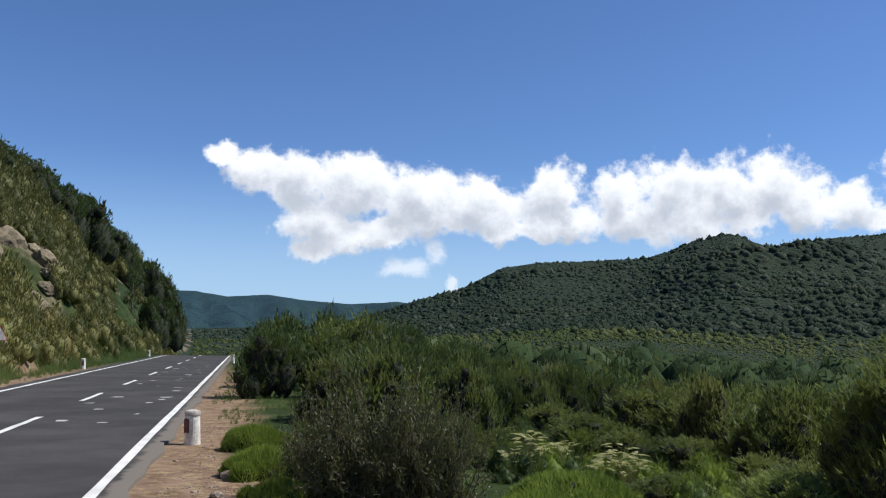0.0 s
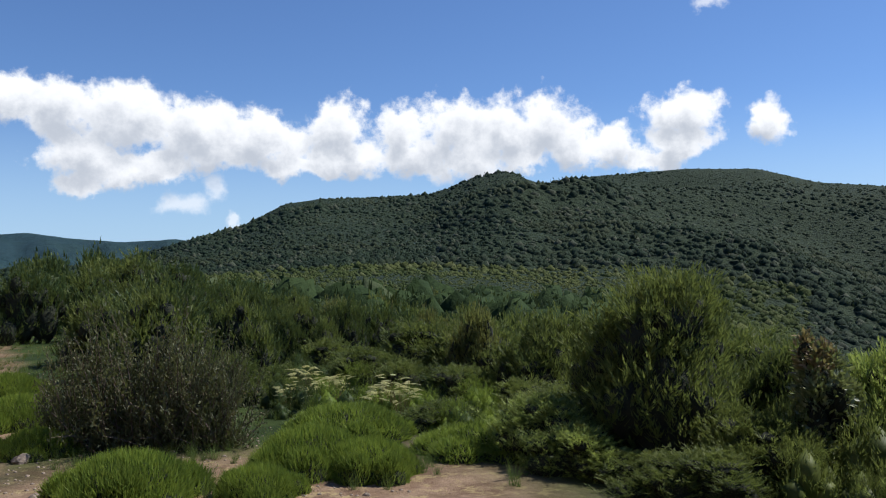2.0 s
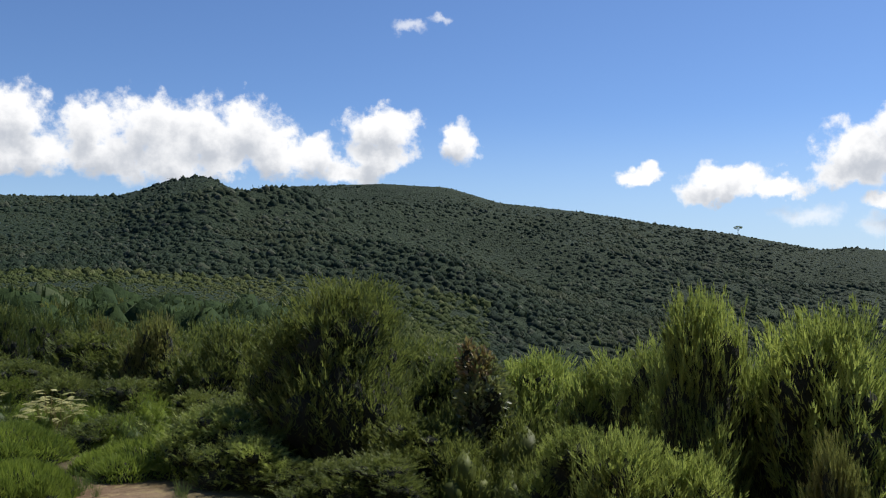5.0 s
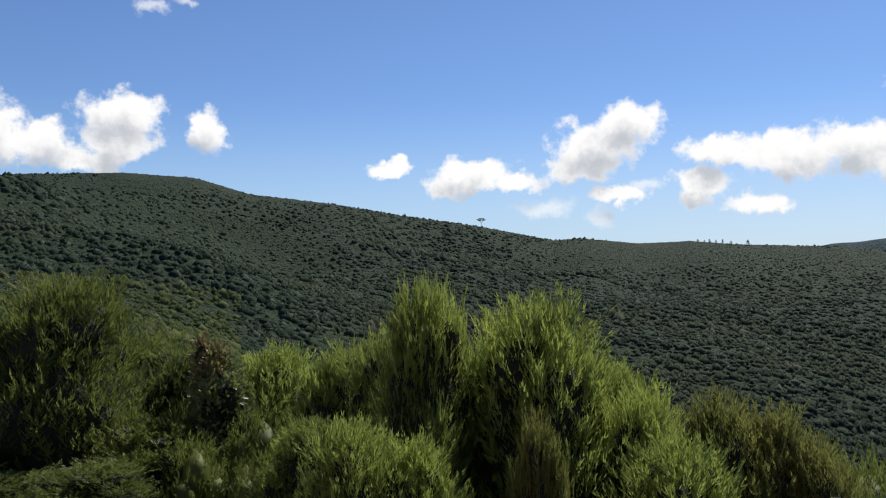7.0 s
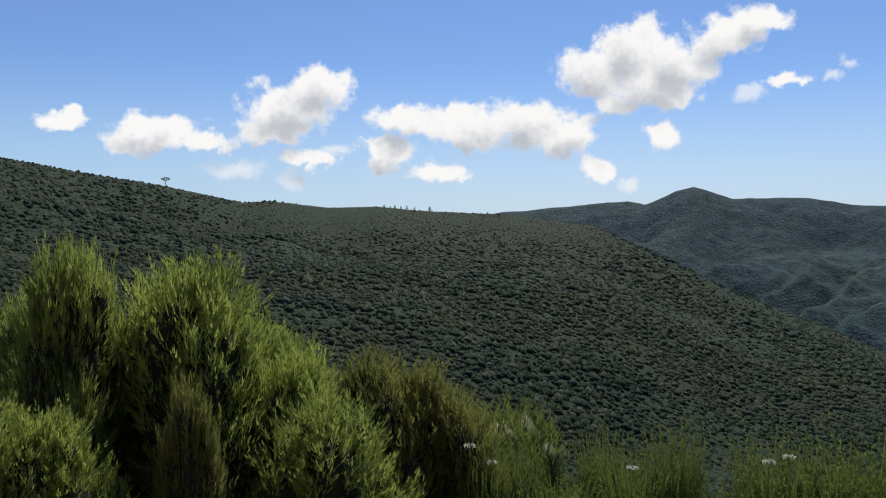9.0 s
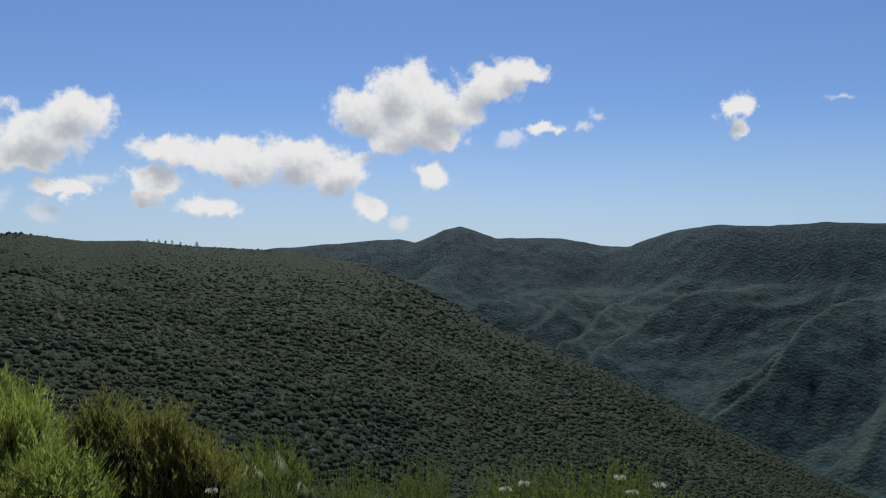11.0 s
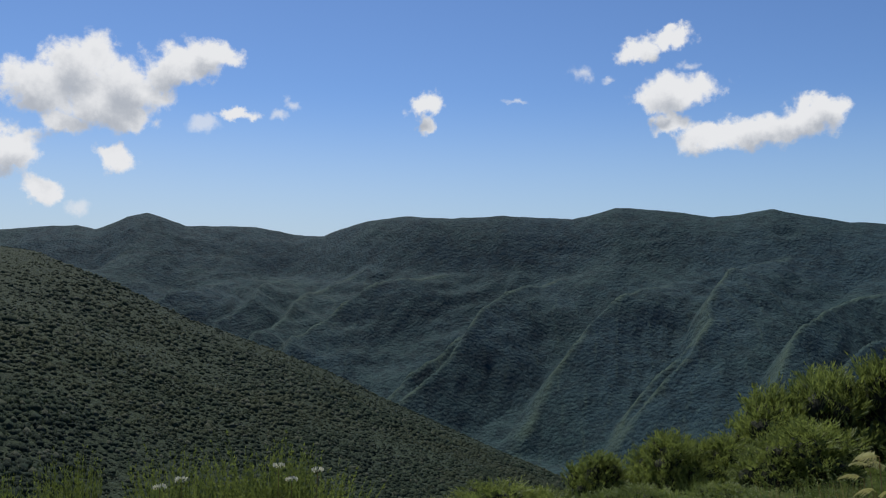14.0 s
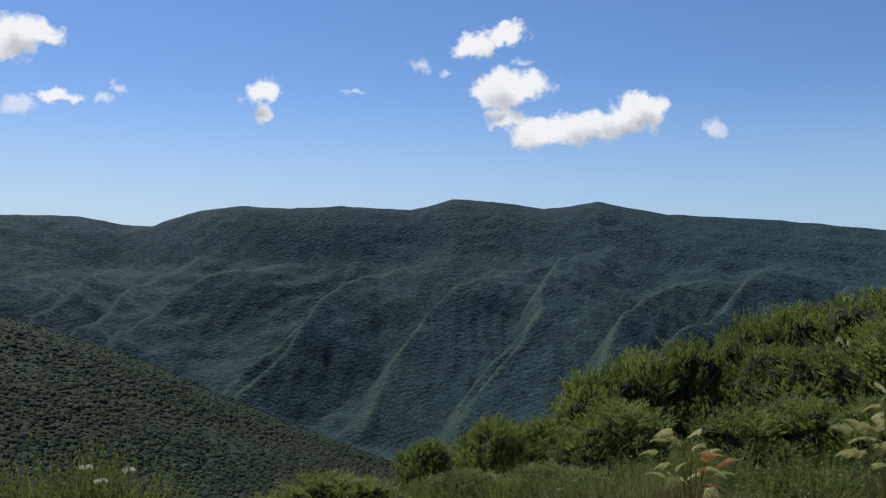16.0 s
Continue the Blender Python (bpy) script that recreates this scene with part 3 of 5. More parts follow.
def plumes(base, way, length, per, needle, width, rng, spread=(20, 48)):
    """Feathery shoots: needles set round each shoot and slanting up along it."""
    n = len(base)
    t = rng.uniform(0.05, 1.0, (n, per))
    b = (base[:, None] + way[:, None] * (length[:, None] * t)[..., None]).reshape(-1, 3)
    w_ = np.repeat(way, per, 0)
    perp = unit(np.cross(w_, rng.normal(size=w_.shape)))
    phi = np.radians(rng.uniform(*spread, len(b)))[:, None]
    d = unit(w_ * np.cos(phi) + perp * np.sin(phi))
    size = needle * rng.uniform(0.7, 1.25, len(b)) * (1.15 - 0.5 * t.reshape(-1))
    return needles(b, d, size, width * rng.uniform(0.8, 1.2, len(b)), rng)


def ball(subdiv, rng=None, jitter=0.0, upper=False):
    bm = bmesh.new()
    bmesh.ops.create_icosphere(bm, subdivisions=subdiv, radius=1.0)
    v = np.array([p.co[:] for p in bm.verts])
    f = np.array([[p.index for p in q.verts] for q in bm.faces])
    bm.free()
    if rng is not None:
        v = v * (1 + jitter * rng.uniform(-1, 1, (len(v), 1)))
    if upper:
        f = f[(v[f][:, :, 2].max(1) > -0.15)]
    return v, f


def join(pieces):
    vs, fs, k = [], [], 0
    for v, f in pieces:
        vs.append(v)
        fs.append(f + k)
        k += len(v)
    return np.concatenate(vs), np.concatenate(fs)


def lobes_of(rng, n, width, height, small=1.0):
    """Crown of a bush: four main bodies, the tallest in the middle, with n upright rounded lobes over them; centres and half sizes."""
    mains = [(0, 0, height * 0.52, width * 0.26, height * 0.40)]
    turn = rng.uniform(0, 6.28)
    for k in range(3):
        a = turn + 2.1 * k + rng.uniform(-0.5, 0.5)
        top = height * rng.uniform(0.5, 0.85)
        mains.append((width * 0.23 * math.cos(a), width * 0.23 * math.sin(a), top * 0.5, width * 0.18, top * 0.42))
    out = list(mains)
    for i in range(n):
        m = mains[(0, 1, 2, 3, 0)[i % 5]]
        a, h = i * 2.4 + rng.uniform(0, 0.6), rng.uniform(-0.55, 1.0)
        c = math.sqrt(max(0.0, 1 - h * h))
        rx = width * rng.uniform(0.09, 0.16) * small
        rz = min(height * rng.uniform(0.11, 0.19) * small, 2.3 * rx)
        out.append((m[0] + m[3] * c * math.cos(a), m[1] + m[3] * c * math.sin(a), min(m[2] + m[4] * h, height - rz), rx, rz))
    return np.array(out)


def on_lobes(rng, lobes, n):
    """Points on the outer faces of the lobes, with outward normals."""
    share = lobes[:, 3] * lobes[:, 4]
    pick = rng.choice(len(lobes), n * 3, p=share / share.sum())
    d = unit(rng.normal(size=(n * 3, 3)))
    d[:, 2] = np.where(d[:, 2] < -0.5, -d[:, 2], d[:, 2])
    L = lobes[pick]
    half = np.stack([L[:, 3], L[:, 3], L[:, 4]], 1)
    p = L[:, :3] + d * half
    keep = np.ones(len(p), bool)
    for c in lobes:
        rel = (p - c[:3]) / np.array([c[3], c[3], c[4]])
        keep &= np.linalg.norm(rel, axis=1) > 0.88
    p, d = p[keep][:n], unit(d / half)[keep][:n]
    return p, d


def heath_lobes(rng, width, height, knobs):
    """Body of a tree heath: a tall dome with three lower shoulders and a few knobs on their upper parts; centres and half sizes."""
    mains = [(0, 0, height * 0.5, width * 0.26, height * 0.5)]
    turn = rng.uniform(0, 6.28)
    for k in range(3):
        a, top = turn + 2.1 * k + rng.uniform(-0.5, 0.5), height * rng.uniform(0.45, 0.84)
        mains.append((width * 0.25 * math.cos(a), width * 0.25 * math.sin(a), top * 0.48, width * 0.2, top * 0.52))
    out = list(mains)
    for i in range(knobs):
        m = mains[(0, 1, 0, 2, 0, 3)[i % 6]]
        a, h = i * 2.4 + rng.uniform(0, 0.6), rng.uniform(0.0, 0.95)
        c = math.sqrt(max(0.0, 1 - h * h)) * 0.85
        rx = width * rng.uniform(0.07, 0.15)
        rz = rx * rng.uniform(1.2, 2.6)
        out.append((m[0] + m[3] * c * math.cos(a), m[1] + m[3] * c * math.sin(a), min(m[2] + m[4] * h, height - rz), rx, rz))
    return np.array(out)


def heath_shape(seed, tufts=700, per=8, filler=3200, width=0.62, knobs=8, tuft=0.13, shoot=0.062, thick=0.012, core=2, body=0.87):
    """Tree heath, one unit high: a dome clothed in upright feathery tufts of slim shoots, round a dark core."""
    rng = np.random.default_rng(seed)
    lobes = heath_lobes(rng, width, 1.0 - tuft * 0.6, knobs)
    up = np.array([0, 0, 1.0])
    p, d = on_lobes(rng, lobes, tufts)
    axis = unit(up + d * 0.3 + rng.normal(size=d.shape) * 0.2)
    ln = tuft * rng.uniform(0.4, 1.5, len(p)) ** 1.2
    ax, big, foot = np.repeat(axis, per, 0), np.repeat(ln, per)[:, None], np.repeat(p - axis * (ln * 0.35)[:, None] + d * (0.022 * rng.normal(size=len(p)))[:, None], per, 0)
    side = unit(np.cross(ax, rng.normal(size=ax.shape)))
    t = rng.uniform(0, 1, (len(ax), 1))
    base = foot + ax * big * t + side * big * 0.14 * (1 - 0.8 * t) * rng.uniform(0.2, 1, t.shape)
    way = unit(ax + side * 0.34 * (1 - 0.6 * t) + rng.normal(size=ax.shape) * 0.08)
    v = needles(base, way, shoot * (1.15 - 0.45 * t[:, 0]) * rng.uniform(0.6, 1.3, len(t)), thick * rng.uniform(0.7, 1.3, len(t)), rng)
    p, d = on_lobes(rng, lobes, filler)
    p = p - d * 0.03 * rng.uniform(0, 1, (len(p), 1))
    way = unit(up + d * 0.6 + rng.normal(size=d.shape) * 0.28)
    v = np.concatenate([v, needles(p - way * shoot * 0.4, way, shoot * rng.uniform(0.6, 1.2, len(p)), thick * rng.uniform(0.8, 1.4, len(p)), rng)])
    crown = (v, tri_index(len(v) // 3))
    cores = []
    for k, c in enumerate(lobes if core > 1 else lobes[:4]):
        bv, bf = ball(core if k < 4 else 1, rng, 0.1)
        cores.append((bv * np.array([c[3], c[3], c[4]]) * body + c[:3] - np.array([0, 0, c[4] * 0.06]), bf))
    return crown, join(cores), lobes


PLUMED = dict(tufts=520, per=24, filler=2200, tuft=0.15, shoot=0.05, thick=0.0062, knobs=15)
FINE = dict(tufts=800, per=27, filler=3000, tuft=0.12, shoot=0.036, thick=0.0046, knobs=20)
ROUND = dict(tufts=700, per=16, filler=3500, tuft=0.08, shoot=0.032, thick=0.0065, knobs=30, width=0.8)
SMALL = dict(tufts=170, per=16, filler=1500, tuft=0.17, shoot=0.06, thick=0.0105, knobs=11, width=0.75, body=0.79)


def stem_shape(points, radii, sides=5):
    """A tapering bent stem through the points."""
    pts = [Vector(p) for p in points]
    vs, fs = [], []
    for i, p in enumerate(pts):
        d = (pts[min(i + 1, len(pts) - 1)] - pts[max(i - 1, 0)]).normalized()
        u = d.orthogonal().normalized()
        w_ = d.cross(u)
        for k in range(sides):
            a = 2 * math.pi * k / sides
            vs.append(p + (u * math.cos(a) + w_ * math.sin(a)) * radii[i])
    for i in range(len(pts) - 1):
        for k in range(sides):
            a, b = i * sides + k, i * sides + (k + 1) % sides
            fs += [(a, b, b + sides), (a, b + sides, a + sides)]
    return np.array([v[:] for v in vs]), np.array(fs)


def thing(name):
    return new(name)


def make_stems(parent, lobes, rng, thick, name="stem", count=4):
    for c in lobes[:count]:
        foot = np.array([c[0] * 0.25, c[1] * 0.25, -0.06])
        mid = np.array([c[0] * 0.7, c[1] * 0.7, c[2] * 0.5])
        v, f = stem_shape([foot, mid, (c[0], c[1], c[2] + c[4] * 0.3)], [thick, thick * 0.75, thick * 0.35])
        mesh_object(name, v, f, BARK, parent)


def heath_thing(seed, mat, **kw):
    ob = thing("tree_heath")
    crown, core, lobes = heath_shape(seed, **kw)
    mesh_object("crown", *crown, mat, ob)
    # Solid dark lumps that give the crown its shaded inside.
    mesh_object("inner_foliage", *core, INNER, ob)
    make_stems(ob, lobes, random.Random(seed), 0.018)
    return ob


def broom_thing(seed, stems=300, mat=None):
    """Broom: a sheaf of thin green switches with tiny leaves, one unit high."""
    rng = np.random.default_rng(seed)
    ob = thing("broom_bush")
    n = stems
    a, d = rng.uniform(0, 2 * np.pi, n), np.sqrt(rng.uniform(0, 1, n)) * 0.34
    base = np.stack([d * np.cos(a) * 0.5, d * np.sin(a) * 0.5, rng.uniform(0, 0.35, n)], 1)
    way = unit(np.stack([d * np.cos(a) * 0.8, d * np.sin(a) * 0.8, np.ones(n)], 1) + rng.normal(size=(n, 3)) * 0.07)
    length = rng.uniform(0.35, 0.72, n) * (1 - 0.5 * d)
    length[:6] = rng.uniform(0.8, 1.0, 6) - base[:6, 2]
    sw = needles(base, way, length, np.full(n, 0.010), rng)
    leaf = plumes(base + way * (length * 0.25)[:, None], way, length * 0.75, 15, 0.034, 0.0095, rng, (15, 40))
    v = np.concatenate([sw, leaf])
    mesh_object("foliage", v, tri_index(len(v) // 3), mat or BROOM, ob)
    bv, bf = ball(2, rng, 0.2)
    mesh_object("inner_foliage", bv * np.array([0.2, 0.2, 0.27]) + np.array([0, 0, 0.25]), bf, HEATH_DARK, ob)
    return ob


def mound_thing(seed):
    """Low bright cushion shrub, one unit wide and about 0.4 high."""
    rng = np.random.default_rng(seed)
    ob = thing("cushion_shrub")
    lob = [(0, 0, 0.05, 0.36, 0.26)]
    for i in range(7):
        a, d = i * 0.9 + rng.uniform(0, 0.5), rng.uniform(0.2, 0.36)
        lob.append((d * math.cos(a), d * math.sin(a), 0.02, rng.uniform(0.14, 0.22), rng.uniform(0.14, 0.25)))
    lob = np.array(lob)
    p, d = on_lobes(rng, lob, 12000)
    way = unit(np.array([0, 0, 0.9]) + d * 0.6 + rng.normal(size=d.shape) * 0.3)
    v = needles(p - d * 0.03 - way * 0.015, way, rng.uniform(0.03, 0.08, len(p)), rng.uniform(0.006, 0.011, len(p)), rng)
    mesh_object("crown", v, tri_index(len(v) // 3), MOUND, ob)
    cores = []
    for c in lob:
        bv, bf = ball(2, rng, 0.1, True)
        cores.append((bv * np.array([c[3], c[3], c[4]]) * 0.8 + c[:3], bf))
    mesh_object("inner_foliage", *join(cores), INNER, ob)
    return ob


def gorse_thing(seed, branches=110):
    """Open dark shrub of crooked thorny twigs with small grey-green leaves, one unit high, two wide."""
    rng = np.random.default_rng(seed)
    ob = thing("gorse_shrub")
    woods, lv = [], []
    for i in range(branches):
        a, tilt = rng.uniform(0, 2 * np.pi), np.radians(rng.uniform(5, 78))
        d0 = np.array([math.cos(a) * math.sin(tilt) * 1.35, math.sin(a) * math.sin(tilt) * 1.0, math.cos(tilt)])
        ln = rng.uniform(0.6, 1.0) * (0.92 if tilt < 0.9 else 0.85)
        p0 = np.array([rng.uniform(-0.35, 0.35), rng.uniform(-0.2, 0.2), -0.03])
        pts = [p0]
        for k in range(4):
            d0 = unit(d0 + rng.normal(size=3) * 0.2 + np.array([0, 0, 0.08]))
            pts.append(pts[-1] + d0 * ln / 4)
        woods.append(stem_shape(pts, [0.010, 0.008, 0.006, 0.004, 0.002], 3))
        for k in range(1, 5):
            n = 30
            t = rng.uniform(0, 1, n)[:, None]
            b = pts[k - 1] + (pts[k] - pts[k - 1]) * t + rng.normal(size=(n, 3)) * 0.03
            wy = unit((pts[k] - pts[k - 1])[None] * 3 + rng.normal(size=(n, 3)) * 0.6 * ln)
            lv.append(leaves(b, unit(wy + rng.normal(size=(n, 3)) * 0.7), rng.uniform(0.028, 0.055, n), rng.uniform(0.011, 0.018, n), rng))
    mesh_object("branchwork", *join(woods), BARK, ob)
    v = np.concatenate(lv)
    mesh_object("foliage", v, leaf_index(len(v) // 4), GORSE, ob)
    return ob


def laurel_thing(seed, name="laurel_shrub", mat=None, red=True, width=0.55, n=2600, size=0.045):
    """Upright broad-leaved shrub, one unit high; young reddish leaves at the top."""
    rng = np.random.default_rng(seed)
    ob = thing(name)
    lobes = lobes_of(rng, 14, width, 0.97)
    p, d = on_lobes(rng, lobes, n)
    p = p - d * rng.uniform(0, 0.05, (len(p), 1))
    way = unit(np.array([0, 0, 0.5]) + d * 0.7 + rng.normal(size=d.shape) * 0.5)
    v = leaves(p, way, size * rng.uniform(0.7, 1.2, len(p)), size * 0.42 * rng.uniform(0.8, 1.2, len(p)), rng).reshape(-1, 4, 3)
    young = (p[:, 2] > 0.72) & (rng.uniform(size=len(p)) < 0.75) & (p[:, 0] < 0.05) if red else np.zeros(len(p), bool)
    old = v[~young].reshape(-1, 3)
    mesh_object("foliage", old, leaf_index(len(old) // 4), mat or LAUREL, ob)
    if red:
        fresh = v[young].reshape(-1, 3)
        tagged(mesh_object("young_foliage", fresh, leaf_index(len(fresh) // 4), LAUREL_RED, ob), "reddish young leaves")
    cores = []
    for c in lobes:
        bv, bf = ball(2, rng, 0.12)
        cores.append((bv * np.array([c[3], c[3], c[4]]) * 0.6 + c[:3], bf))
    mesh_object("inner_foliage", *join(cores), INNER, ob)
    make_stems(ob, lobes, rng, 0.014)
    return ob


def frond_shape(rng, pairs=13):
    """One bracken frond, a unit long, arching along +x."""
    vs = []
    for i in range(pairs):
        t = 0.18 + 0.8 * i / pairs
        at = np.array([t, 0, 0.3 * t - 0.4 * t * t])
        ln = 0.40 * (1 - t) ** 0.8 * min(1, (t / 0.22)) + 0.02
        for sgn in (-1, 1):
            out = unit(np.array([0.45, sgn * 1.0, -0.18 + rng.uniform(-0.08, 0.08)]))
            m = max(4, int(ln / 0.02))
            k = np.linspace(0.04, 0.94, m)[:, None]
            b = at + out * ln * k
            fwd = unit(np.array([1.0, 0.0, 0.25]))
            for s2 in (-1, 1):
                wy = unit(out[None] * 0.55 + fwd[None] * s2 + rng.normal(size=(m, 3)) * 0.12)
                vs.append(needles(b, wy, 0.042 * (1.15 - k[:, 0]) * (0.5 + ln * 2.2), np.full(m, 0.028), rng))
            vs.append(needles(at[None], out[None], [ln], [0.008], rng))
    v = np.concatenate(vs)
    tx = np.linspace(0, 1, 7)
    sv, sf = stem_shape([(x, 0, 0.3 * x - 0.4 * x * x) for x in tx], list(np.linspace(0.008, 0.002, 7)), 3)
    return join([(v, tri_index(len(v) // 3)), (sv, sf)])


def fern_thing(seed, count=7, rust=1):
    """Bracken: arching fronds on upright stalks, one unit high."""
    ob = thing("bracken_fern")
    rng = np.random.default_rng(seed)
    for i in range(count):
        v, f = frond_shape(rng)
        a = 2 * math.pi * i / count + rng.uniform(-0.4, 0.4)
        rot = np.array(Euler((rng.uniform(-0.5, 0.5), -rng.uniform(-0.15, 0.4), a)).to_matrix())
        reach = rng.uniform(0.04, 0.26)
        foot = np.array([reach * math.cos(a), reach * math.sin(a), rng.uniform(0.66, 0.97) - 0.6 * reach])
        fr = mesh_object("frond", v @ rot.T * rng.uniform(0.18, 0.28) + foot, f, FERN_RUST if i < rust else FERN_PALE, ob)
        mesh_object("stalk", *stem_shape([(0.02 * math.cos(a), 0.02 * math.sin(a), -0.03), foot * np.array([0.6, 0.6, 0.6]), foot], [0.005, 0.004, 0.003], 4), FERN_STALK, fr)
        if i < rust:
            tagged(fr, "withered rust-coloured frond")
    return ob


# ---- plants: placing ----
stock = {}


def put(kind, make, az, r, top, width, unit_width, label, category, group="", turn=None, drop=0.08):
    """Sets one plant at bearing az and r metres off; top is the height of its tip in degrees seen from the eye."""
    if kind not in stock:
        ob = make()
        tallest = max(v.co.z for c in ob.children for v in c.data.vertices)
        stock[kind] = [ob, tallest, False]
    first, tallest, used = stock[kind]
    z = z_at(az, r) - drop
    high = EYE + (r - ARM) * math.tan(radians(top)) - z
    rng = random.Random(int(az * 100 + r * 7))
    turn = rng.uniform(0, 360) if turn is None else turn
    m = pose(*bearing(az, r, z), 0, 0, turn) @ Matrix.Diagonal((width / unit_width, width / unit_width, max(high, 0.12) / tallest, 1))
    if not used:
        ob, stock[kind][2] = first, True
        ob.matrix_basis = m
    else:
        ob = copy_thing(first, m @ Matrix.Diagonal([1 / s for s in first.scale] + [1]))
    return tagged(ob, label, category, group)


# tree heaths near by: bearing, distance, height of the tip in degrees, width
HEATHS = [(28.0, 8.6, 1.3, 1.9), (31.6, 7.8, -7.6, 1.0), (25.2, 8.4, -5.2, 1.2), (24.6, 7.5, -10.8, 1.0), (27.6, 7.3, -11.0, 1.0), (30.2, 7.1, -10.6, 1.0), (32.3, 10.8, -2.6, 1.9), (35.0, 9.6, -3.6, 1.4), (21.2, 11.5, -1.5, 1.6), (24.2, 11.6, -2.3, 1.5), (16.3, 13.5, -2.6, 1.9),
          (40.3, 8.3, -3.6, 1.2), (44.3, 7.2, -3.0, 1.0), (47.2, 6.0, -2.2, 0.9), (49.2, 5.2, 0.8, 0.78), (52.6, 5.8, -3.6, 0.8)]
HEATHS_MORE = [(56.0, 5.2, -0.1, 1.15), (59.8, 5.4, -4.0, 0.9), (45.0, 4.5, -8.4, 0.75), (48.4, 4.5, -9.2, 0.75), (61.8, 5.0, -6.4, 0.7), (63.6, 4.6, -9.0, 0.9),
               (42.0, 6.4, -8.6, 0.8), (21.5, 9.6, -6.6, 1.5), (12.5, 14.5, -2.6, 2.0)]
HEATHS_LOW = [(3.5, 12.6, -5.4, 1.3), (1.0, 12.0, -4.6, 1.2), (9.0, 13.6, -4.4, 1.5), (11.5, 12.6, -5.2, 1.2), (15.0, 11.6, -5.6, 1.4), (17.6, 12.4, -4.0, 1.4), (19.0, 10.4, -6.4, 1.2),
              (14.0, 9.8, -8.0, 1.1), (20.6, 8.3, -7.4, 1.2), (22.4, 7.7, -9.2, 1.0), (18.4, 8.5, -9.4, 1.1), (6.8, 15.2, -3.8, 1.6), (33.5, 7.6, -8.4, 1.1)]
HEATHS_EAST = [(108.6, 6.4, -13.4, 0.9), (111.4, 6.6, -13.8, 0.8), (117.6, 7.4, -13.4, 0.9), (122.6, 7.2, -13.0, 0.9), (134.0, 7.8, -8.8, 1.1), (138.0, 8.0, -8.0, 1.1), (115.4, 8.4, -11.4, 0.8), (119.4, 8.6, -9.7, 0.95), (122.4, 8.8, -9.9, 1.0), (125.4, 9.4, -6.7, 1.3), (128.2, 9.6, -5.2, 1.4),
               (131.4, 9.8, -4.4, 1.3), (127.0, 8.2, -8.5, 1.2), (146.5, 9.0, -2.0, 2.4), (141.5, 7.8, -7.8, 1.1)]
for i, (az, r, top, wide) in enumerate(HEATHS + HEATHS_MORE + HEATHS_LOW + HEATHS_EAST):
    near = r < 7 and 40 < az < 75 or az == 28.0
    # Lit and shaded copies of the heath colour, picked by bearing.
    mat = HEATH_LIT if 18 < az < 23 and r < 8.6 else HEATH_SHADED if az < 36 else HEATH_LIT if 40 < az < 75 else HEATH
    kin = "young" if mat is HEATH_LIT else "deep" if mat is HEATH_SHADED else ""
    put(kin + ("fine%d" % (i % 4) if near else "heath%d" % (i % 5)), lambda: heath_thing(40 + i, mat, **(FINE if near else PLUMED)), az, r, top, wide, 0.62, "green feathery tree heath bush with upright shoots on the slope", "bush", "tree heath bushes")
for i, (az, r, top, wide) in enumerate([(66.3, 5.3, -6.4, 0.8), (69.2, 5.2, -7.4, 0.7), (71.2, 5.1, -8.9, 0.6), (55.6, 4.5, -8.0, 0.35)]):
    put("golden%d" % (i % 2), lambda: heath_thing(60 + i, HEATH_GOLD, **FINE), az, r, top, wide, 0.62, "yellowish-green tree heath bush with browning tips", "bush", "golden heath bushes")
for i, (az, r, top, wide) in enumerate([(134.8, 10.2, -2.8, 1.3), (137.8, 10.6, -2.2, 1.8), (141.2, 10.4, -1.1, 2.2), (136.6, 9.4, -4.8, 1.6), (143.5, 9.4, -2.6, 1.6), (139.6, 9.2, -5.5, 1.5)]):
    put("tall%d" % (i % 2), lambda: heath_thing(80 + i, HEATH, **ROUND), az, r, top, wide, 0.8,
        "tall rounded tree heath with dense dark green crown", "bush", "tall heath bushes")
BROOMS = [(75.0, 5.4, -11.8, 0.8), (77.6, 5.1, -11.6, 0.7), (80.0, 5.5, -11.4, 0.8), (82.2, 5.2, -10.9, 0.8), (84.4, 5.3, -10.3, 0.7), (87.0, 5.0, -11.9, 0.8),
          (90.0, 5.4, -11.4, 0.8), (92.4, 5.2, -11.5, 0.8), (94.8, 5.4, -10.7, 0.9), (97.3, 5.3, -11.2, 0.9), (73.0, 4.9, -11.5, 0.7)]
BROOMS_EAST = [(126.5, 6.4, -12.2, 0.9), (132.0, 6.6, -11.2, 0.8), (134.6, 6.2, -11.6, 0.9), (137.5, 6.3, -11.2, 0.9), (142.8, 6.3, -10.6, 0.9), (123.0, 6.5, -13.4, 0.9), (129.3, 6.9, -10.8, 0.9), (145.0, 6.6, -10.0, 0.9)]
for i, (az, r, top, wide) in enumerate(BROOMS + BROOMS_EAST):
    top += (0.6, -1.8, 0.9, -0.6, 0.4, -2.4)[i % 6] * (1 if az < 92 else 0.4) - (0.6 if az < 86 else 0.0)
    wide *= (0.55, 0.8, 0.45, 0.7, 0.6)[i % 5] if az < 92 else 0.9
    put("broom%d" % (i % 4), lambda: broom_thing(100 + i, 400), az, r, top, wide, 0.68, "light green broom bush of thin upright switches", "bush", "broom bushes")
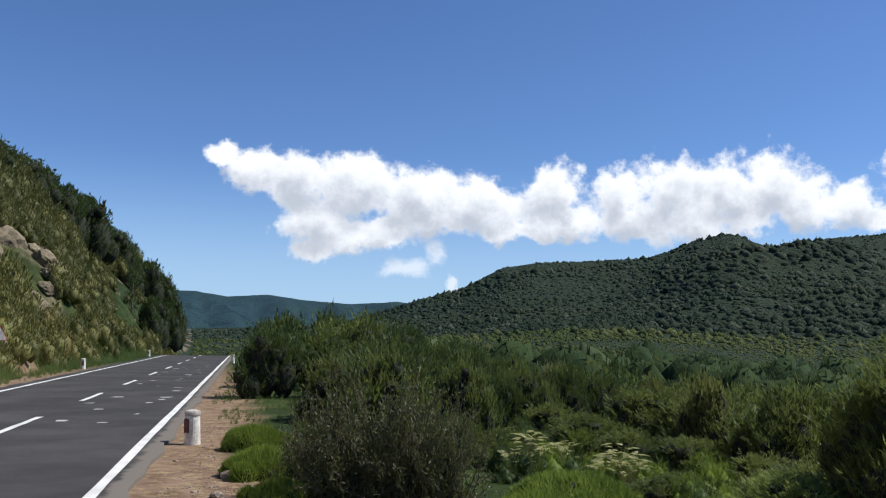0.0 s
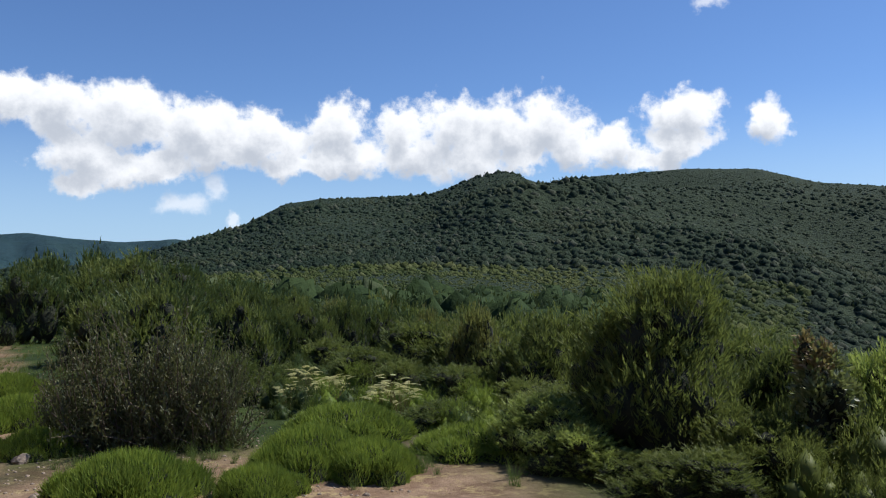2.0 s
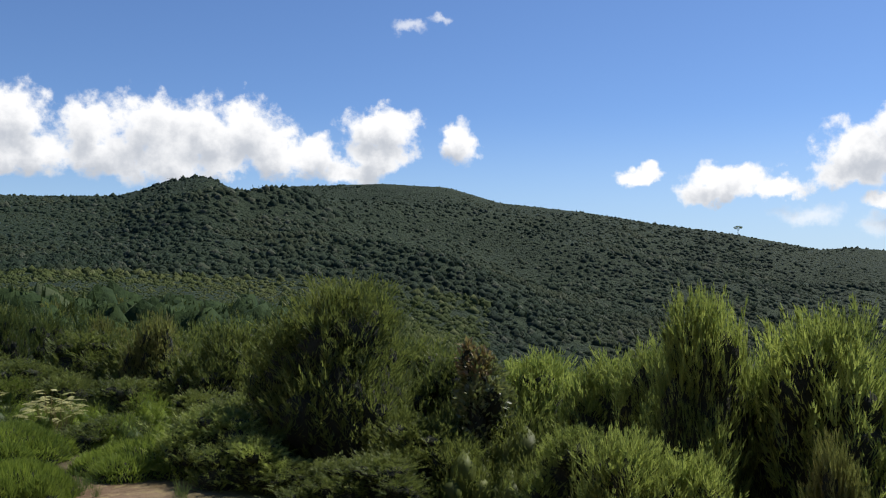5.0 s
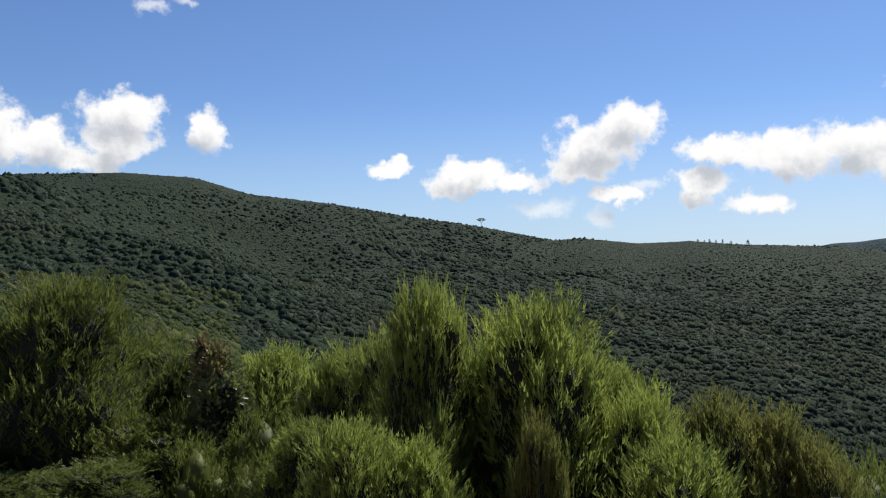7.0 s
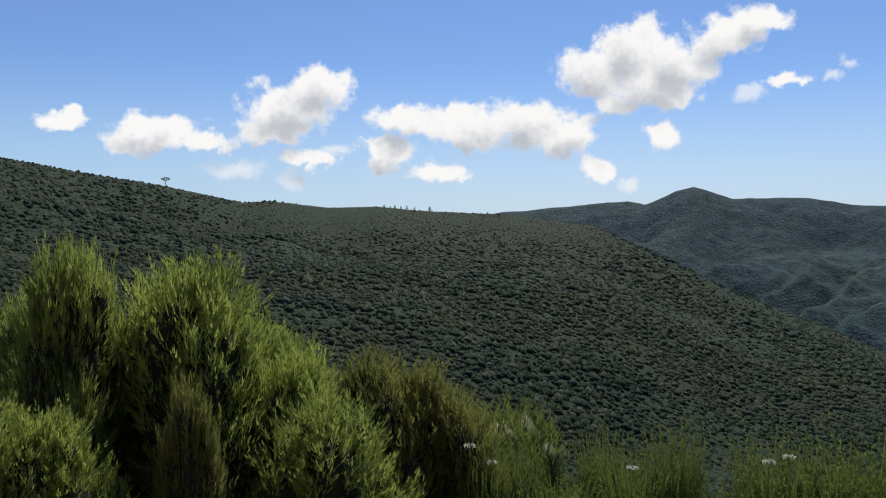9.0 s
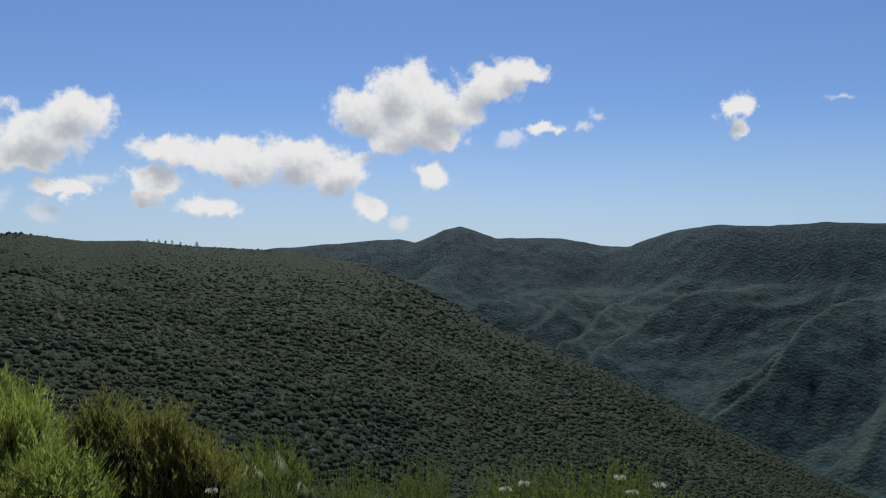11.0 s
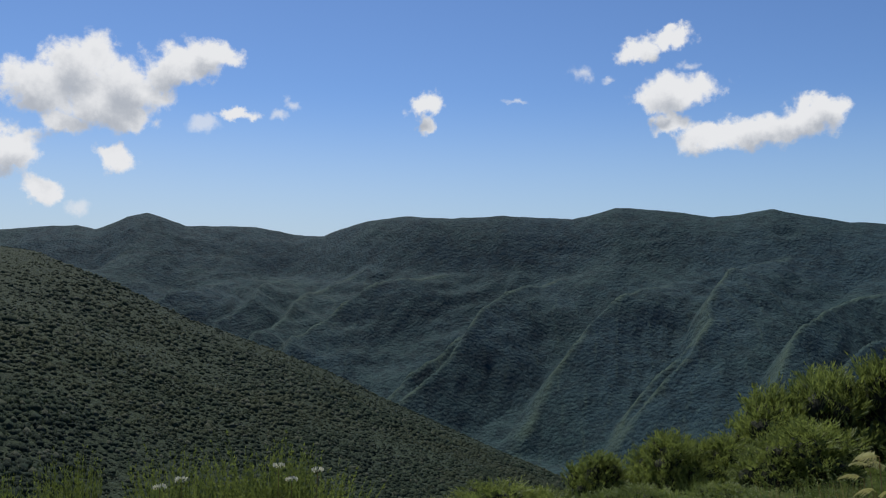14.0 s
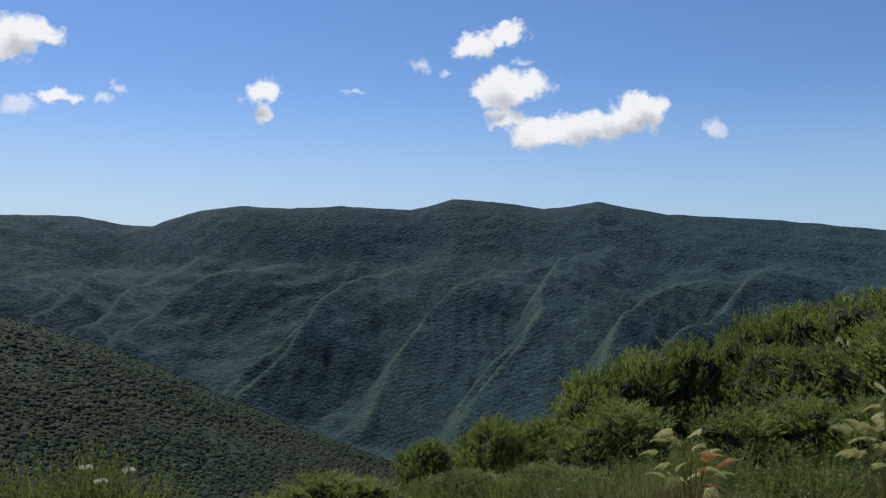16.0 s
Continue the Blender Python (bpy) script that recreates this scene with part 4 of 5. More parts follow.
for i, (az, r, wide, high) in enumerate([(-4.6, 7.1, 1.25, -10.2), (6.0, 7.9, 1.2, -9.3), (9.6, 7.6, 1.0, -10.2), (2.8, 7.0, 0.8, -11.6), (-10.8, 11.0, 1.1, -6.6), (-9.8, 9.2, 0.8, -8.6),
                                         (-11.6, 13.4, 1.2, -5.3), (16.8, 8.6, 1.5, -9.2), (8.0, 9.4, 1.6, -8.0)]):
    put("mound%d" % (i % 3), lambda: mound_thing(120 + i), az, r, high, wide, 0.9, "low bright green cushion shrub on bare earth", "shrub", "cushion shrubs", drop=0.03)
for i, (az, r, top, wide) in enumerate([(-3.8, 9.2, -0.9, 2.5), (-6.8, 9.5, -3.2, 1.7), (-0.6, 9.0, -2.6, 1.7)]):
    put("gorse%d" % (i % 2), lambda: gorse_thing(140 + i), az, r, top, wide, 2.3, "dark open gorse shrub with crooked brown twigs", "shrub", "gorse shrubs", turn=-az)
put("laurel", lambda: laurel_thing(150), 36.4, 7.9, -3.2, 0.85, 0.55, "broad-leaved shrub with glossy leaves and reddish top", "shrub", turn=-36)
for i, (az, r, top, wide, rust) in enumerate([(5.6, 11.0, -5.6, 0.62, 0), (6.7, 10.8, -6.2, 0.6, 0), (7.5, 11.0, -6.4, 0.5, 0), (4.5, 11.0, -6.7, 0.5, 0), (10.7, 10.4, -6.3, 0.66, 0), (11.5, 10.2, -6.9, 0.6, 0), (10.0, 10.6, -7.2, 0.5, 0), (130.5, 4.9, -10.4, 0.5, 5), (141.2, 5.2, -7.4, 0.6, 6)]):
    put("fern%d" % i, lambda: fern_thing(160 + i, 24, rust), az, r, top, wide, 0.95, "pale withering bracken fern with arching fronds" if rust == 0 else "bracken fern with pale and rust-brown fronds", "fern", "bracken ferns")


def flower_thing(seed):
    """A white umbel on a thin stalk, one unit high."""
    g = np.random.default_rng(seed)
    ob = thing("umbel_flower")
    mesh_object("stalk", *stem_shape([(0, 0, -0.05), (0.02, 0.01, 0.5), (0.0, 0.03, 0.96)], [0.010, 0.008, 0.006], 4), FERN_STALK, ob)
    n = 46
    a, d = g.uniform(0, 2 * np.pi, n), np.sqrt(g.uniform(0, 1, n)) * 0.09
    base = np.stack([d * np.cos(a), d * np.sin(a) + 0.03, 0.98 - 1.6 * d * d], 1)
    v = leaves(base, unit(np.stack([np.cos(a), np.sin(a), g.uniform(0.1, 0.9, n)], 1)), np.full(n, 0.03), np.full(n, 0.02), g)
    mesh_object("flower_head", v, leaf_index(n), PETAL, ob)
    return ob


PETAL = leafy("petals", (0.55, 0.56, 0.50), (0.78, 0.78, 0.72), None, 0.3, 4.0)
for i, (az, r, top) in enumerate([(72.0, 4.7, -13.2), (73.4, 4.8, -14.2), (81.6, 4.7, -14.3), (89.2, 4.7, -13.4), (90.4, 4.8, -13.0), (95.8, 4.7, -12.4), (96.6, 4.8, -13.3), (98.1, 4.7, -12.7)]):
    put("flower%d" % (i % 3), lambda: flower_thing(180 + i), az, r, top, 0.10, 0.34, "small white umbel flower on a thin stalk", "flower", "white umbel flowers")


# ---- plants nobody could count ----
def scatter(name, shapes, az, r, size, tall, mat, label, seed, sink=0.12, category="scrub", smooth=False):
    """One mesh of many plants: shapes at (az, r), size wide and size * tall high."""
    rng = np.random.default_rng(seed)
    z = ground(az, r)
    x, y = r * np.sin(np.radians(az)), r * np.cos(np.radians(az))
    pick = rng.integers(0, len(shapes), len(az))
    vs, fs, k = [], [], 0
    for s, (v, f) in enumerate(shapes):
        w_ = np.nonzero(pick == s)[0]
        if not len(w_):
            continue
        a = rng.uniform(0, 2 * np.pi, len(w_))
        c, sn, sz = np.cos(a)[:, None], np.sin(a)[:, None], size[w_][:, None]
        px = (v[None, :, 0] * c - v[None, :, 1] * sn) * sz + x[w_][:, None]
        py = (v[None, :, 0] * sn + v[None, :, 1] * c) * sz + y[w_][:, None]
        pz = v[None, :, 2] * sz * tall[w_][:, None] + (z[w_] - sink * size[w_])[:, None]
        vs.append(np.stack([px, py, pz], -1).reshape(-1, 3))
        fs.append((f[None] + (np.arange(len(w_)) * len(v))[:, None, None]).reshape(-1, f.shape[1]) + k)
        k += len(v) * len(w_)
    ob = mesh_object(name, np.concatenate(vs), np.concatenate(fs), mat, smooth=smooth)
    return tagged(ob, label, category, kind="stuff")


def shaggy(seed, tufts=60, per=6, filler=260, tuft=0.17, shoot=0.1, thick=0.024, cored=1):
    crown, core, _ = heath_shape(seed, tufts, per, filler, 0.9, 6, tuft, shoot, thick, 1)
    return join([crown, core]) if cored else crown


def clump(seed, leaves_n=8, size=(0.3, 0.26), subdiv=1):
    """A rounded leafy crown for scrub some way off, about two units wide: a lumpy body with loose sprays standing out."""
    rng = np.random.default_rng(seed)
    v, f = ball(subdiv, rng, 0.2, True)
    v = v * (1 + 0.16 * np.sin(v[:, :1] * 4 + seed) + 0.16 * np.sin(v[:, 1:2] * 5 + 2 * seed)) * np.array([1, 1, 0.85])
    d = unit(rng.normal(size=(leaves_n, 3)))
    d[:, 2] = np.abs(d[:, 2])
    lump = 1 + 0.16 * np.sin(d[:, :1] * 4 + seed) + 0.16 * np.sin(d[:, 1:2] * 5 + 2 * seed)
    c = d * np.array([1, 1, 0.85]) * lump * 0.88
    lv = needles(c, unit(d * 0.6 + rng.normal(size=d.shape) * 0.6 + np.array([0, 0, 0.4])), size[0] * rng.uniform(0.8, 1.4, leaves_n), size[1] * rng.uniform(0.8, 1.2, leaves_n), rng)
    return join([(v, f), (lv, tri_index(leaves_n))])


rng = np.random.default_rng(7)
SHAGGY = [shaggy(200 + i) for i in range(6)]


def road_q(az, r):
    x, y = r * np.sin(np.radians(az)), r * np.cos(np.radians(az))
    return x * RN.x + y * RN.y, x * RD.x + y * RD.y


# thicket between the road and the hill
az = rng.uniform(-15, 46, 2200)
r = 11.5 * (95 / 11.5) ** rng.uniform(0, 1, 2200) ** 0.85
q, s = road_q(az, r)
keep = ((q > np.where(s > 22, 0.75, 1.6) + 0.35 * np.sin(s)) | (s > 112)) & (r > 11.5 + np.clip(8 - np.abs(az - 8), 0, 4)) & ((az > -8) | (r > 15)) & (rng.uniform(size=2200) < np.where(r < 60, 1, 0.6))
az, r = az[keep][:560], r[keep][:560]
high = np.where(az < -1, 2.3, 2.0) * rng.uniform(0.6, 1.25, len(az)) * np.clip(r / 30, 0.65, 1.25)
mixed = 0.6 * fbm(az / 7, np.log(r) * 6, 41) + 0.4 * rng.normal(size=len(az))
for name, mat, sel, label in (("thicket", HEATH_DARK, (mixed < -0.1) & ((az >= -4) | (mixed < -0.2)), "dense dark green heath and broom thicket"),
                              ("heath_thicket", HEATH_SHADED, ((mixed >= -0.1) & (mixed < 0.6)) | ((az < -4) & (mixed >= -0.2)), "dense mid-green tree heath thicket"),
                              ("dry_thicket", HEATH_GOLD, (mixed >= 0.6) & (az >= -4), "olive and brownish heath thicket")):
    back = sel & (r > 34)
    scatter(name, SHAGGY, az[back], r[back], high[back], np.ones(back.sum()), mat, label, 11)
    for i in np.nonzero(sel & (r <= 34))[0].tolist():
        tip = z_at(az[i], r[i]) - 0.08 + high[i]
        put("%s%d" % (name, i % 4), lambda: heath_thing(600 + i, mat, **SMALL), az[i], r[i], math.degrees(math.atan2(tip - EYE, r[i] - ARM)), high[i] * ((0.5 if az[i] > -2 else 0.8) + 0.35 * ((i * 0.618) % 1)), 0.75,
            {"thicket": "dark green heath bush in a dense thicket", "heath_thicket": "mid-green tree heath bush in a dense thicket", "dry_thicket": "olive heath bush with browning shoots in a thicket"}[name], "bush", "thicket bushes")

# scrub on the cut slope over the road
def bare_rock(s, rise):
    return (0.25 + fbm(s / 12, rise / 4, 77)) * step(rise, 1.8, 3.2) * (1 - step(rise, 8, 12)) * (1 - step(s, 66, 84))


az = rng.uniform(-31, -17, 1000)
r = 24 * (190 / 24) ** rng.uniform(0, 1, 1000) ** 0.8
q, s = road_q(az, r)
rise = -8.9 - q
bare = bare_rock(s, rise)
keep = (rise > -0.3) & (rise < 42) & (bare < 0.22)
az, r, rise = az[keep], r[keep], rise[keep]
scatter("slope_scrub", SHAGGY, az, r, rng.uniform(1.0, 2.6, len(az)) * (1 + 1.1 * step(rise, 5, 14)), rng.uniform(0.8, 1.1, len(az)), CLIFF_SCRUB, "olive green scrub and small trees on the road cutting", 12)

# scrub on the hill and its spur
N = 78000
CLUMPS = [clump(300 + i, 6, (0.28, 0.18)) for i in range(10)]
EDGE_CROWNS = [clump(380 + i, 100, (0.20, 0.12), 2) for i in range(6)]
MID_CLUMPS = [clump(340 + i, 13, (0.28, 0.18)) for i in range(8)]
az = rng.uniform(-16, 118, N)
lo, hi = np.where(az < 45, 62, np.maximum(FOOT_R(az) * 0.72, 105)), CREST_R(az) * 1.04
r = lo * (hi / lo) ** rng.uniform(0, 1, N) ** 0.8
q, s = road_q(az, r)
keep = (q > 1.5) | (s > 118)
az, r = az[keep], r[keep]
N = len(az)
x, y = r * np.sin(np.radians(az)), r * np.cos(np.radians(az))
size = 0.92 * np.clip(rng.lognormal(0, 0.38, N), 0.45, 1.7) * (1.1 + r / 680) * (1 + 0.45 * fbm(x / 40, y / 40, 51))
tall = rng.uniform(0.95, 1.5, N)
meadow = step(az, 54, 64) * (1 - step(az, 78, 84)) * step(r / CREST_R(az), 0.7, 0.86) + step(az, 36, 26) * step(r, 115, 135) * (1 - step(r, 185, 215)) * 0.8
size = 0.6 * size * (1 - 0.5 * np.clip(meadow, 0, 1)) * (1 - 0.35 * step(r / CREST_R(az), 0.85, 0.97))
close, far = r < 112, r > 290
scatter("hill_scrub", CLUMPS, az[far], r[far], size[far], tall[far], SCRUB, "dense rounded green scrub on the upper hillside", 13, 0.38)
olive = (az < 37) & (r > 104) & (r < 205)
scatter("plateau_scrub", MID_CLUMPS, az[olive], r[olive], size[olive], tall[olive], SCRUB_OLIVE, "low olive-green scrub on level ground", 16, 0.38)
mid = ~close & ~far & ~olive
close &= ~olive
scatter("slope_thicket", MID_CLUMPS, az[mid], r[mid], size[mid], tall[mid], SCRUB, "dense rounded green scrub covering the hillside", 15, 0.38)
close &= rng.uniform(size=N) < 0.36
scatter("valley_scrub", EDGE_CROWNS, az[close], r[close], size[close] * 1.5, tall[close], SCRUB_DARK, "rounded green scrub on the lower slopes", 14, 0.38, smooth=True)

# round-crowned trees along the edge of the level ground
az = rng.uniform(3, 36, 150)
r = rng.uniform(52, 96, 150) + 6 * np.sin(az * 0.5)
scatter("edge_trees", EDGE_CROWNS, az, r, rng.uniform(1.2, 2.2, 150), rng.uniform(1.3, 1.9, 150), SCRUB_DARK, "dark round-crowned evergreen trees at the edge of level ground", 31, 0.1, "trees", True)

# undergrowth: low bright growth between the bushes, grass and switches on the lip of the slope
LOW = [shaggy(230 + i, 90, 7, 300, 0.18, 0.085, 0.012) for i in range(4)]
az = rng.uniform(1, 34, 230)
r = rng.uniform(8.2, 14.5, 230)
keep = (r > 8.4 + 0.9 * np.sin(az * 0.7)) & ((az > 5) | (r > 10.5)) & ((az < 22) | (r > 9.5))
az, r = az[keep], r[keep]
fresh = (fbm(az / 4, r / 2, 45) > 0.05) & (az < 18)
for name, sel, mat, label in (("undergrowth", fresh, MOUND, "low bright green undergrowth between bushes"), ("dark_undergrowth", ~fresh, HEATH_DARK, "low dark green heath undergrowth between bushes")):
    scatter(name, LOW, az[sel], r[sel], rng.uniform(0.25, 0.7, sel.sum()), rng.uniform(0.6, 1.0, sel.sum()), mat, label, 21)
az = rng.uniform(34, 76, 110)
r = rng.uniform(6.6, 9.5, 110) - np.clip(az - 45, 0, 12) * 0.06
scatter("heath_undergrowth", LOW, az, r, rng.uniform(0.4, 0.9, 110), rng.uniform(0.8, 1.1, 110), HEATH_SHADED, "short green heath growth under taller bushes", 22)


def tuft(seed, blades=44, droop=0.3):
    g = np.random.default_rng(seed)
    b = np.concatenate([g.normal(size=(blades, 2)) * 0.06, np.zeros((blades, 1))], 1)
    d = unit(np.concatenate([g.normal(size=(blades, 2)) * droop, np.ones((blades, 1))], 1))
    v = needles(b, d, g.uniform(0.5, 1.0, blades), np.full(blades, 0.016), g)
    return v, tri_index(blades)


TUFTS = [tuft(240 + i) for i in range(6)]
az = rng.uniform(104, 147, 240)
r = rng.uniform(4.9, 8.0, 240)
scatter("tall_grass", TUFTS, az, r, rng.uniform(0.15, 0.45, 240), np.ones(240), GRASS, "long green grass and switches on the slope edge", 23, category="grass")
az = rng.uniform(-3, 34, 110)
r = rng.uniform(7.0, 10.5, 110)
scatter("meadow_grass", TUFTS, az, r, rng.uniform(0.12, 0.32, 110), np.ones(110), GRASS, "rough green grass at the foot of the bushes", 29, category="grass")
az = rng.uniform(124, 147, 110)
r = rng.uniform(5.0, 6.8, 110)
scatter("withered_grass", TUFTS, az, r, rng.uniform(0.2, 0.5, 110), np.ones(110), STRAW, "dry straw-coloured grass stems among green growth", 24, category="grass")
s = rng.uniform(6, 48, 2200)
q = rng.uniform(-0.78, 1.9, 2200) + 0.02 * s * (s < 22)
p = np.outer(s, RD) + np.outer(q, RN)
az, r = np.degrees(np.arctan2(p[:, 0], p[:, 1])), np.hypot(p[:, 0], p[:, 1])
bare = fbm(p[:, 0] / 1.7, p[:, 1] / 1.7, 61)
sel = (bare > -0.05) & ((q > 0.5) | (s > 17)) & (q > -0.7)
scatter("verge_grass", TUFTS, az[sel], r[sel], rng.uniform(0.08, 0.22, sel.sum()), np.ones(sel.sum()), GRASS, "short green grass on the road verge", 25, category="grass")
sel = bare < 0.25
scatter("dry_verge_grass", TUFTS, az[sel], r[sel], rng.uniform(0.03, 0.09, sel.sum()), np.ones(sel.sum()), STRAW, "sparse dry grass on bare earth", 26, category="grass")
s = rng.uniform(12, 80, 1100)
q = rng.uniform(-9.3, -7.4, 1100)
p = np.outer(s, RD) + np.outer(q, RN)
az, r = np.degrees(np.arctan2(p[:, 0], p[:, 1])), np.hypot(p[:, 0], p[:, 1])
scatter("bank_grass", TUFTS, az, r, rng.uniform(0.2, 0.6, 1100) * (0.35 - q - 7.2), np.ones(1100), GRASS, "green grass along the foot of the cutting", 27, category="grass")

# gravel and loose stones
PEBBLES = [ball(1, np.random.default_rng(260 + i), 0.3) for i in range(5)]
az = rng.uniform(-24, 20, 4000)
r = rng.uniform(5.5, 17, 4000)
q, s = road_q(az, r)
keep = (q > -0.75) & (q < 3.0)
az, r = az[keep], r[keep]
scatter("gravel", PEBBLES, az, r, rng.uniform(0.006, 0.02, len(az)) * (1 + (rng.uniform(size=len(az)) > 0.95)), np.full(len(az), 0.7), STONE, "small stones scattered on bare earth", 28, 0.0, "gravel")


def stone_thing(seed):
    bm = bmesh.new()
    bmesh.ops.create_icosphere(bm, subdivisions=2, radius=1.0)
    g = random.Random(seed)
    off = Vector((g.uniform(0, 9), g.uniform(0, 9), g.uniform(0, 9)))
    for v in bm.verts:
        v.co *= 1 + 0.45 * noise.noise(v.co * 1.1 + off) + 0.12 * noise.noise(v.co * 3.1 + off)
        v.co.z *= 0.6
    me = bpy.data.meshes.new("stone")
    bm.to_mesh(me)
    bm.free()
    me.materials.append(STONE)
    return new("stone", me)


for i, (az, r, size) in enumerate([(-12.0, 13.6, 0.16), (-12.8, 10.8, 0.12), (-10.4, 8.9, 0.10), (-13.5, 9.6, 0.08), (-6.8, 7.6, 0.07), (-9.5, 7.4, 0.06), (-15.0, 8.3, 0.06)]):
    ob = stone_thing(i)
    ob.matrix_basis = pose(*bearing(az, r, z_at(az, r) + size * 0.2), 0, 0, i * 50) @ Matrix.Diagonal((size, size * 0.8, size, 1))
    tagged(ob, "weathered brown stone lying on bare earth", "stone", "loose stones")


# ---- roadside fixtures ----
def lathe(name, profile, mat, parent, sides=20, wobble=0.0, seed=0):
    g = random.Random(seed)
    bm = bmesh.new()
    rings = []
    for rad, z in profile:
        rings.append([bm.verts.new((rad * (1 + g.uniform(-wobble, wobble)) * math.cos(2 * math.pi * k / sides), rad * (1 + g.uniform(-wobble, wobble)) * math.sin(2 * math.pi * k / sides), z)) for k in range(sides)])
    for a, b in zip(rings, rings[1:]):
        for k in range(sides):
            bm.faces.new((a[k], a[(k + 1) % sides], b[(k + 1) % sides], b[k]))
    bm.faces.new(rings[-1])
    bm.faces.new(rings[0][::-1])
    me = bpy.data.meshes.new(name)
    bm.to_mesh(me)
    bm.free()
    me.materials.append(mat)
    ob = new(name, me)
    ob.parent = parent
    return ob


def box(name, size, at, mat, parent, bevel=0.004):
    bm = bmesh.new()
    bmesh.ops.create_cube(bm, size=1.0)
    for v in bm.verts:
        v.co = Vector((v.co.x * size[0], v.co.y * size[1], v.co.z * size[2])) + Vector(at)
    bmesh.ops.bevel(bm, geom=list(bm.edges), offset=bevel, segments=2, affect="EDGES")
    me = bpy.data.meshes.new(name)
    bm.to_mesh(me)
    bm.free()
    me.materials.append(mat)
    ob = new(name, me)
    ob.parent = parent
    return ob


RUST = solid("worn_mark", (0.07, 0.035, 0.028), (0.20, 0.085, 0.06), 14.0, 0.9, 0.4)


def guard_stone():
    ob = new("guard_stone")
    lathe("shaft", [(0.118, -0.15), (0.116, 0.0), (0.112, 0.2), (0.108, 0.40), (0.106, 0.425)], WHITE, ob, 20, 0.03, 1)
    tagged(lathe("cap", [(0.113, 0.427), (0.118, 0.44), (0.117, 0.475), (0.105, 0.498), (0.06, 0.512), (0.02, 0.516)], STONE_PALE, ob, 20, 0.025, 2), "bare weathered stone cap")
    tagged(box("worn_mark", (0.11, 0.03, 0.22), (-0.01, -0.103, 0.28), RUST, ob, 0.012), "dark red-brown worn paint mark")
    return ob


STONE_PALE = solid("pale_stone", (0.30, 0.27, 0.23), (0.60, 0.57, 0.52), 12.0, 0.9, 0.4)
first = guard_stone()
POSTS = [(14.1, -0.65), (44.6, -7.47), (73.0, -7.5), (56.0, -0.74)]
for i, (s, q) in enumerate(POSTS):
    m = Matrix.Translation(road_point(s, q, 0.0)) @ pose(0, 0, 0, 1.5, -1.0, -35 - 40 * i if i in (0, 3) else 20)
    ob = first if i == 0 else copy_thing(first, m)
    ob.matrix_basis = m
    tagged(ob, "short white-painted stone guard post beside the road", "guard post", "roadside guard posts")


def warning_sign():
    """Triangular plate on a steel post, seen from its side."""
    ob = new("road_sign")
    lathe("post", [(0.03, -0.3), (0.03, 2.2), (0.026, 2.22)], STEEL, ob, 14)
    for name, side, y, mat in (("plate", 0.90, -0.045, WHITE), ("border", 0.96, -0.036, SIGN_RED)):
        bm = bmesh.new()
        ring = []
        for k in range(3):
            a = radians(90 + 120 * k)
            c = Vector((math.cos(a), 0, math.sin(a))) * side / 1.732
            for da in (-50, -17, 17, 50):
                b = a + radians(da)
                ring.append(c * 0.9 + Vector((math.cos(b), 0, math.sin(b))) * 0.05)
        for dy in (0.0,):
            front = [bm.verts.new((p.x, y, p.z + 1.72)) for p in ring]
            back = [bm.verts.new((p.x, y + 0.006, p.z + 1.72)) for p in ring]
        bm.faces.new(front)
        bm.faces.new(back[::-1])
        for k in range(len(ring)):
            bm.faces.new((front[k], front[(k + 1) % len(ring)], back[(k + 1) % len(ring)], back[k]))
        bmesh.ops.recalc_face_normals(bm, faces=bm.faces)
        me = bpy.data.meshes.new(name)
        bm.to_mesh(me)
        bm.free()
        me.materials.append(mat)
        new(name, me).parent = ob
    for z in (1.55, 1.9):
        box("clamp", (0.10, 0.05, 0.03), (0, -0.012, z), STEEL, ob)
    return ob


sign = warning_sign()
sign.matrix_basis = Matrix.Translation(road_point(29.5, -7.6, -0.02)) @ pose(0, 0, 0, 0, 0, -ROAD_AZ + 6)
tagged(sign, "triangular road warning sign on a steel post", "road sign")

# trees along the top of the cutting and far off on the skyline
LEDGE = [(-27.9, 88, 11.5, 6.5), (-26.6, 95, 10.9, 7.0), (-25.2, 102, 10.2, 6.5), (-24.0, 110, 9.4, 7.0), (-22.8, 116, 8.8, 8.0), (-21.7, 124, 7.2, 7.0), (-20.7, 132, 6.6, 6.5),
         (-19.0, 140, 5.0, 7.0), (-18.3, 145, 4.3, 6.0), (-17.6, 145, 3.5, 5.5), (-17.2, 138, 2.4, 4.5), (-17.6, 120, 1.8, 5.0), (-18.4, 110, 2.6, 5.5)]
for i, (az, r, top, wide) in enumerate(LEDGE):
    ob = put("ledge%d" % (i % 2), lambda: heath_thing(400 + i, HEATH_DARK, tufts=300, per=8, filler=2000, width=0.8, knobs=14, tuft=0.08, shoot=0.05, thick=0.014), az, r, top, wide, 0.8,
             "dark green tree standing on the wooded cutting", "tree", "trees on the cutting")
    ob.name = "tree"


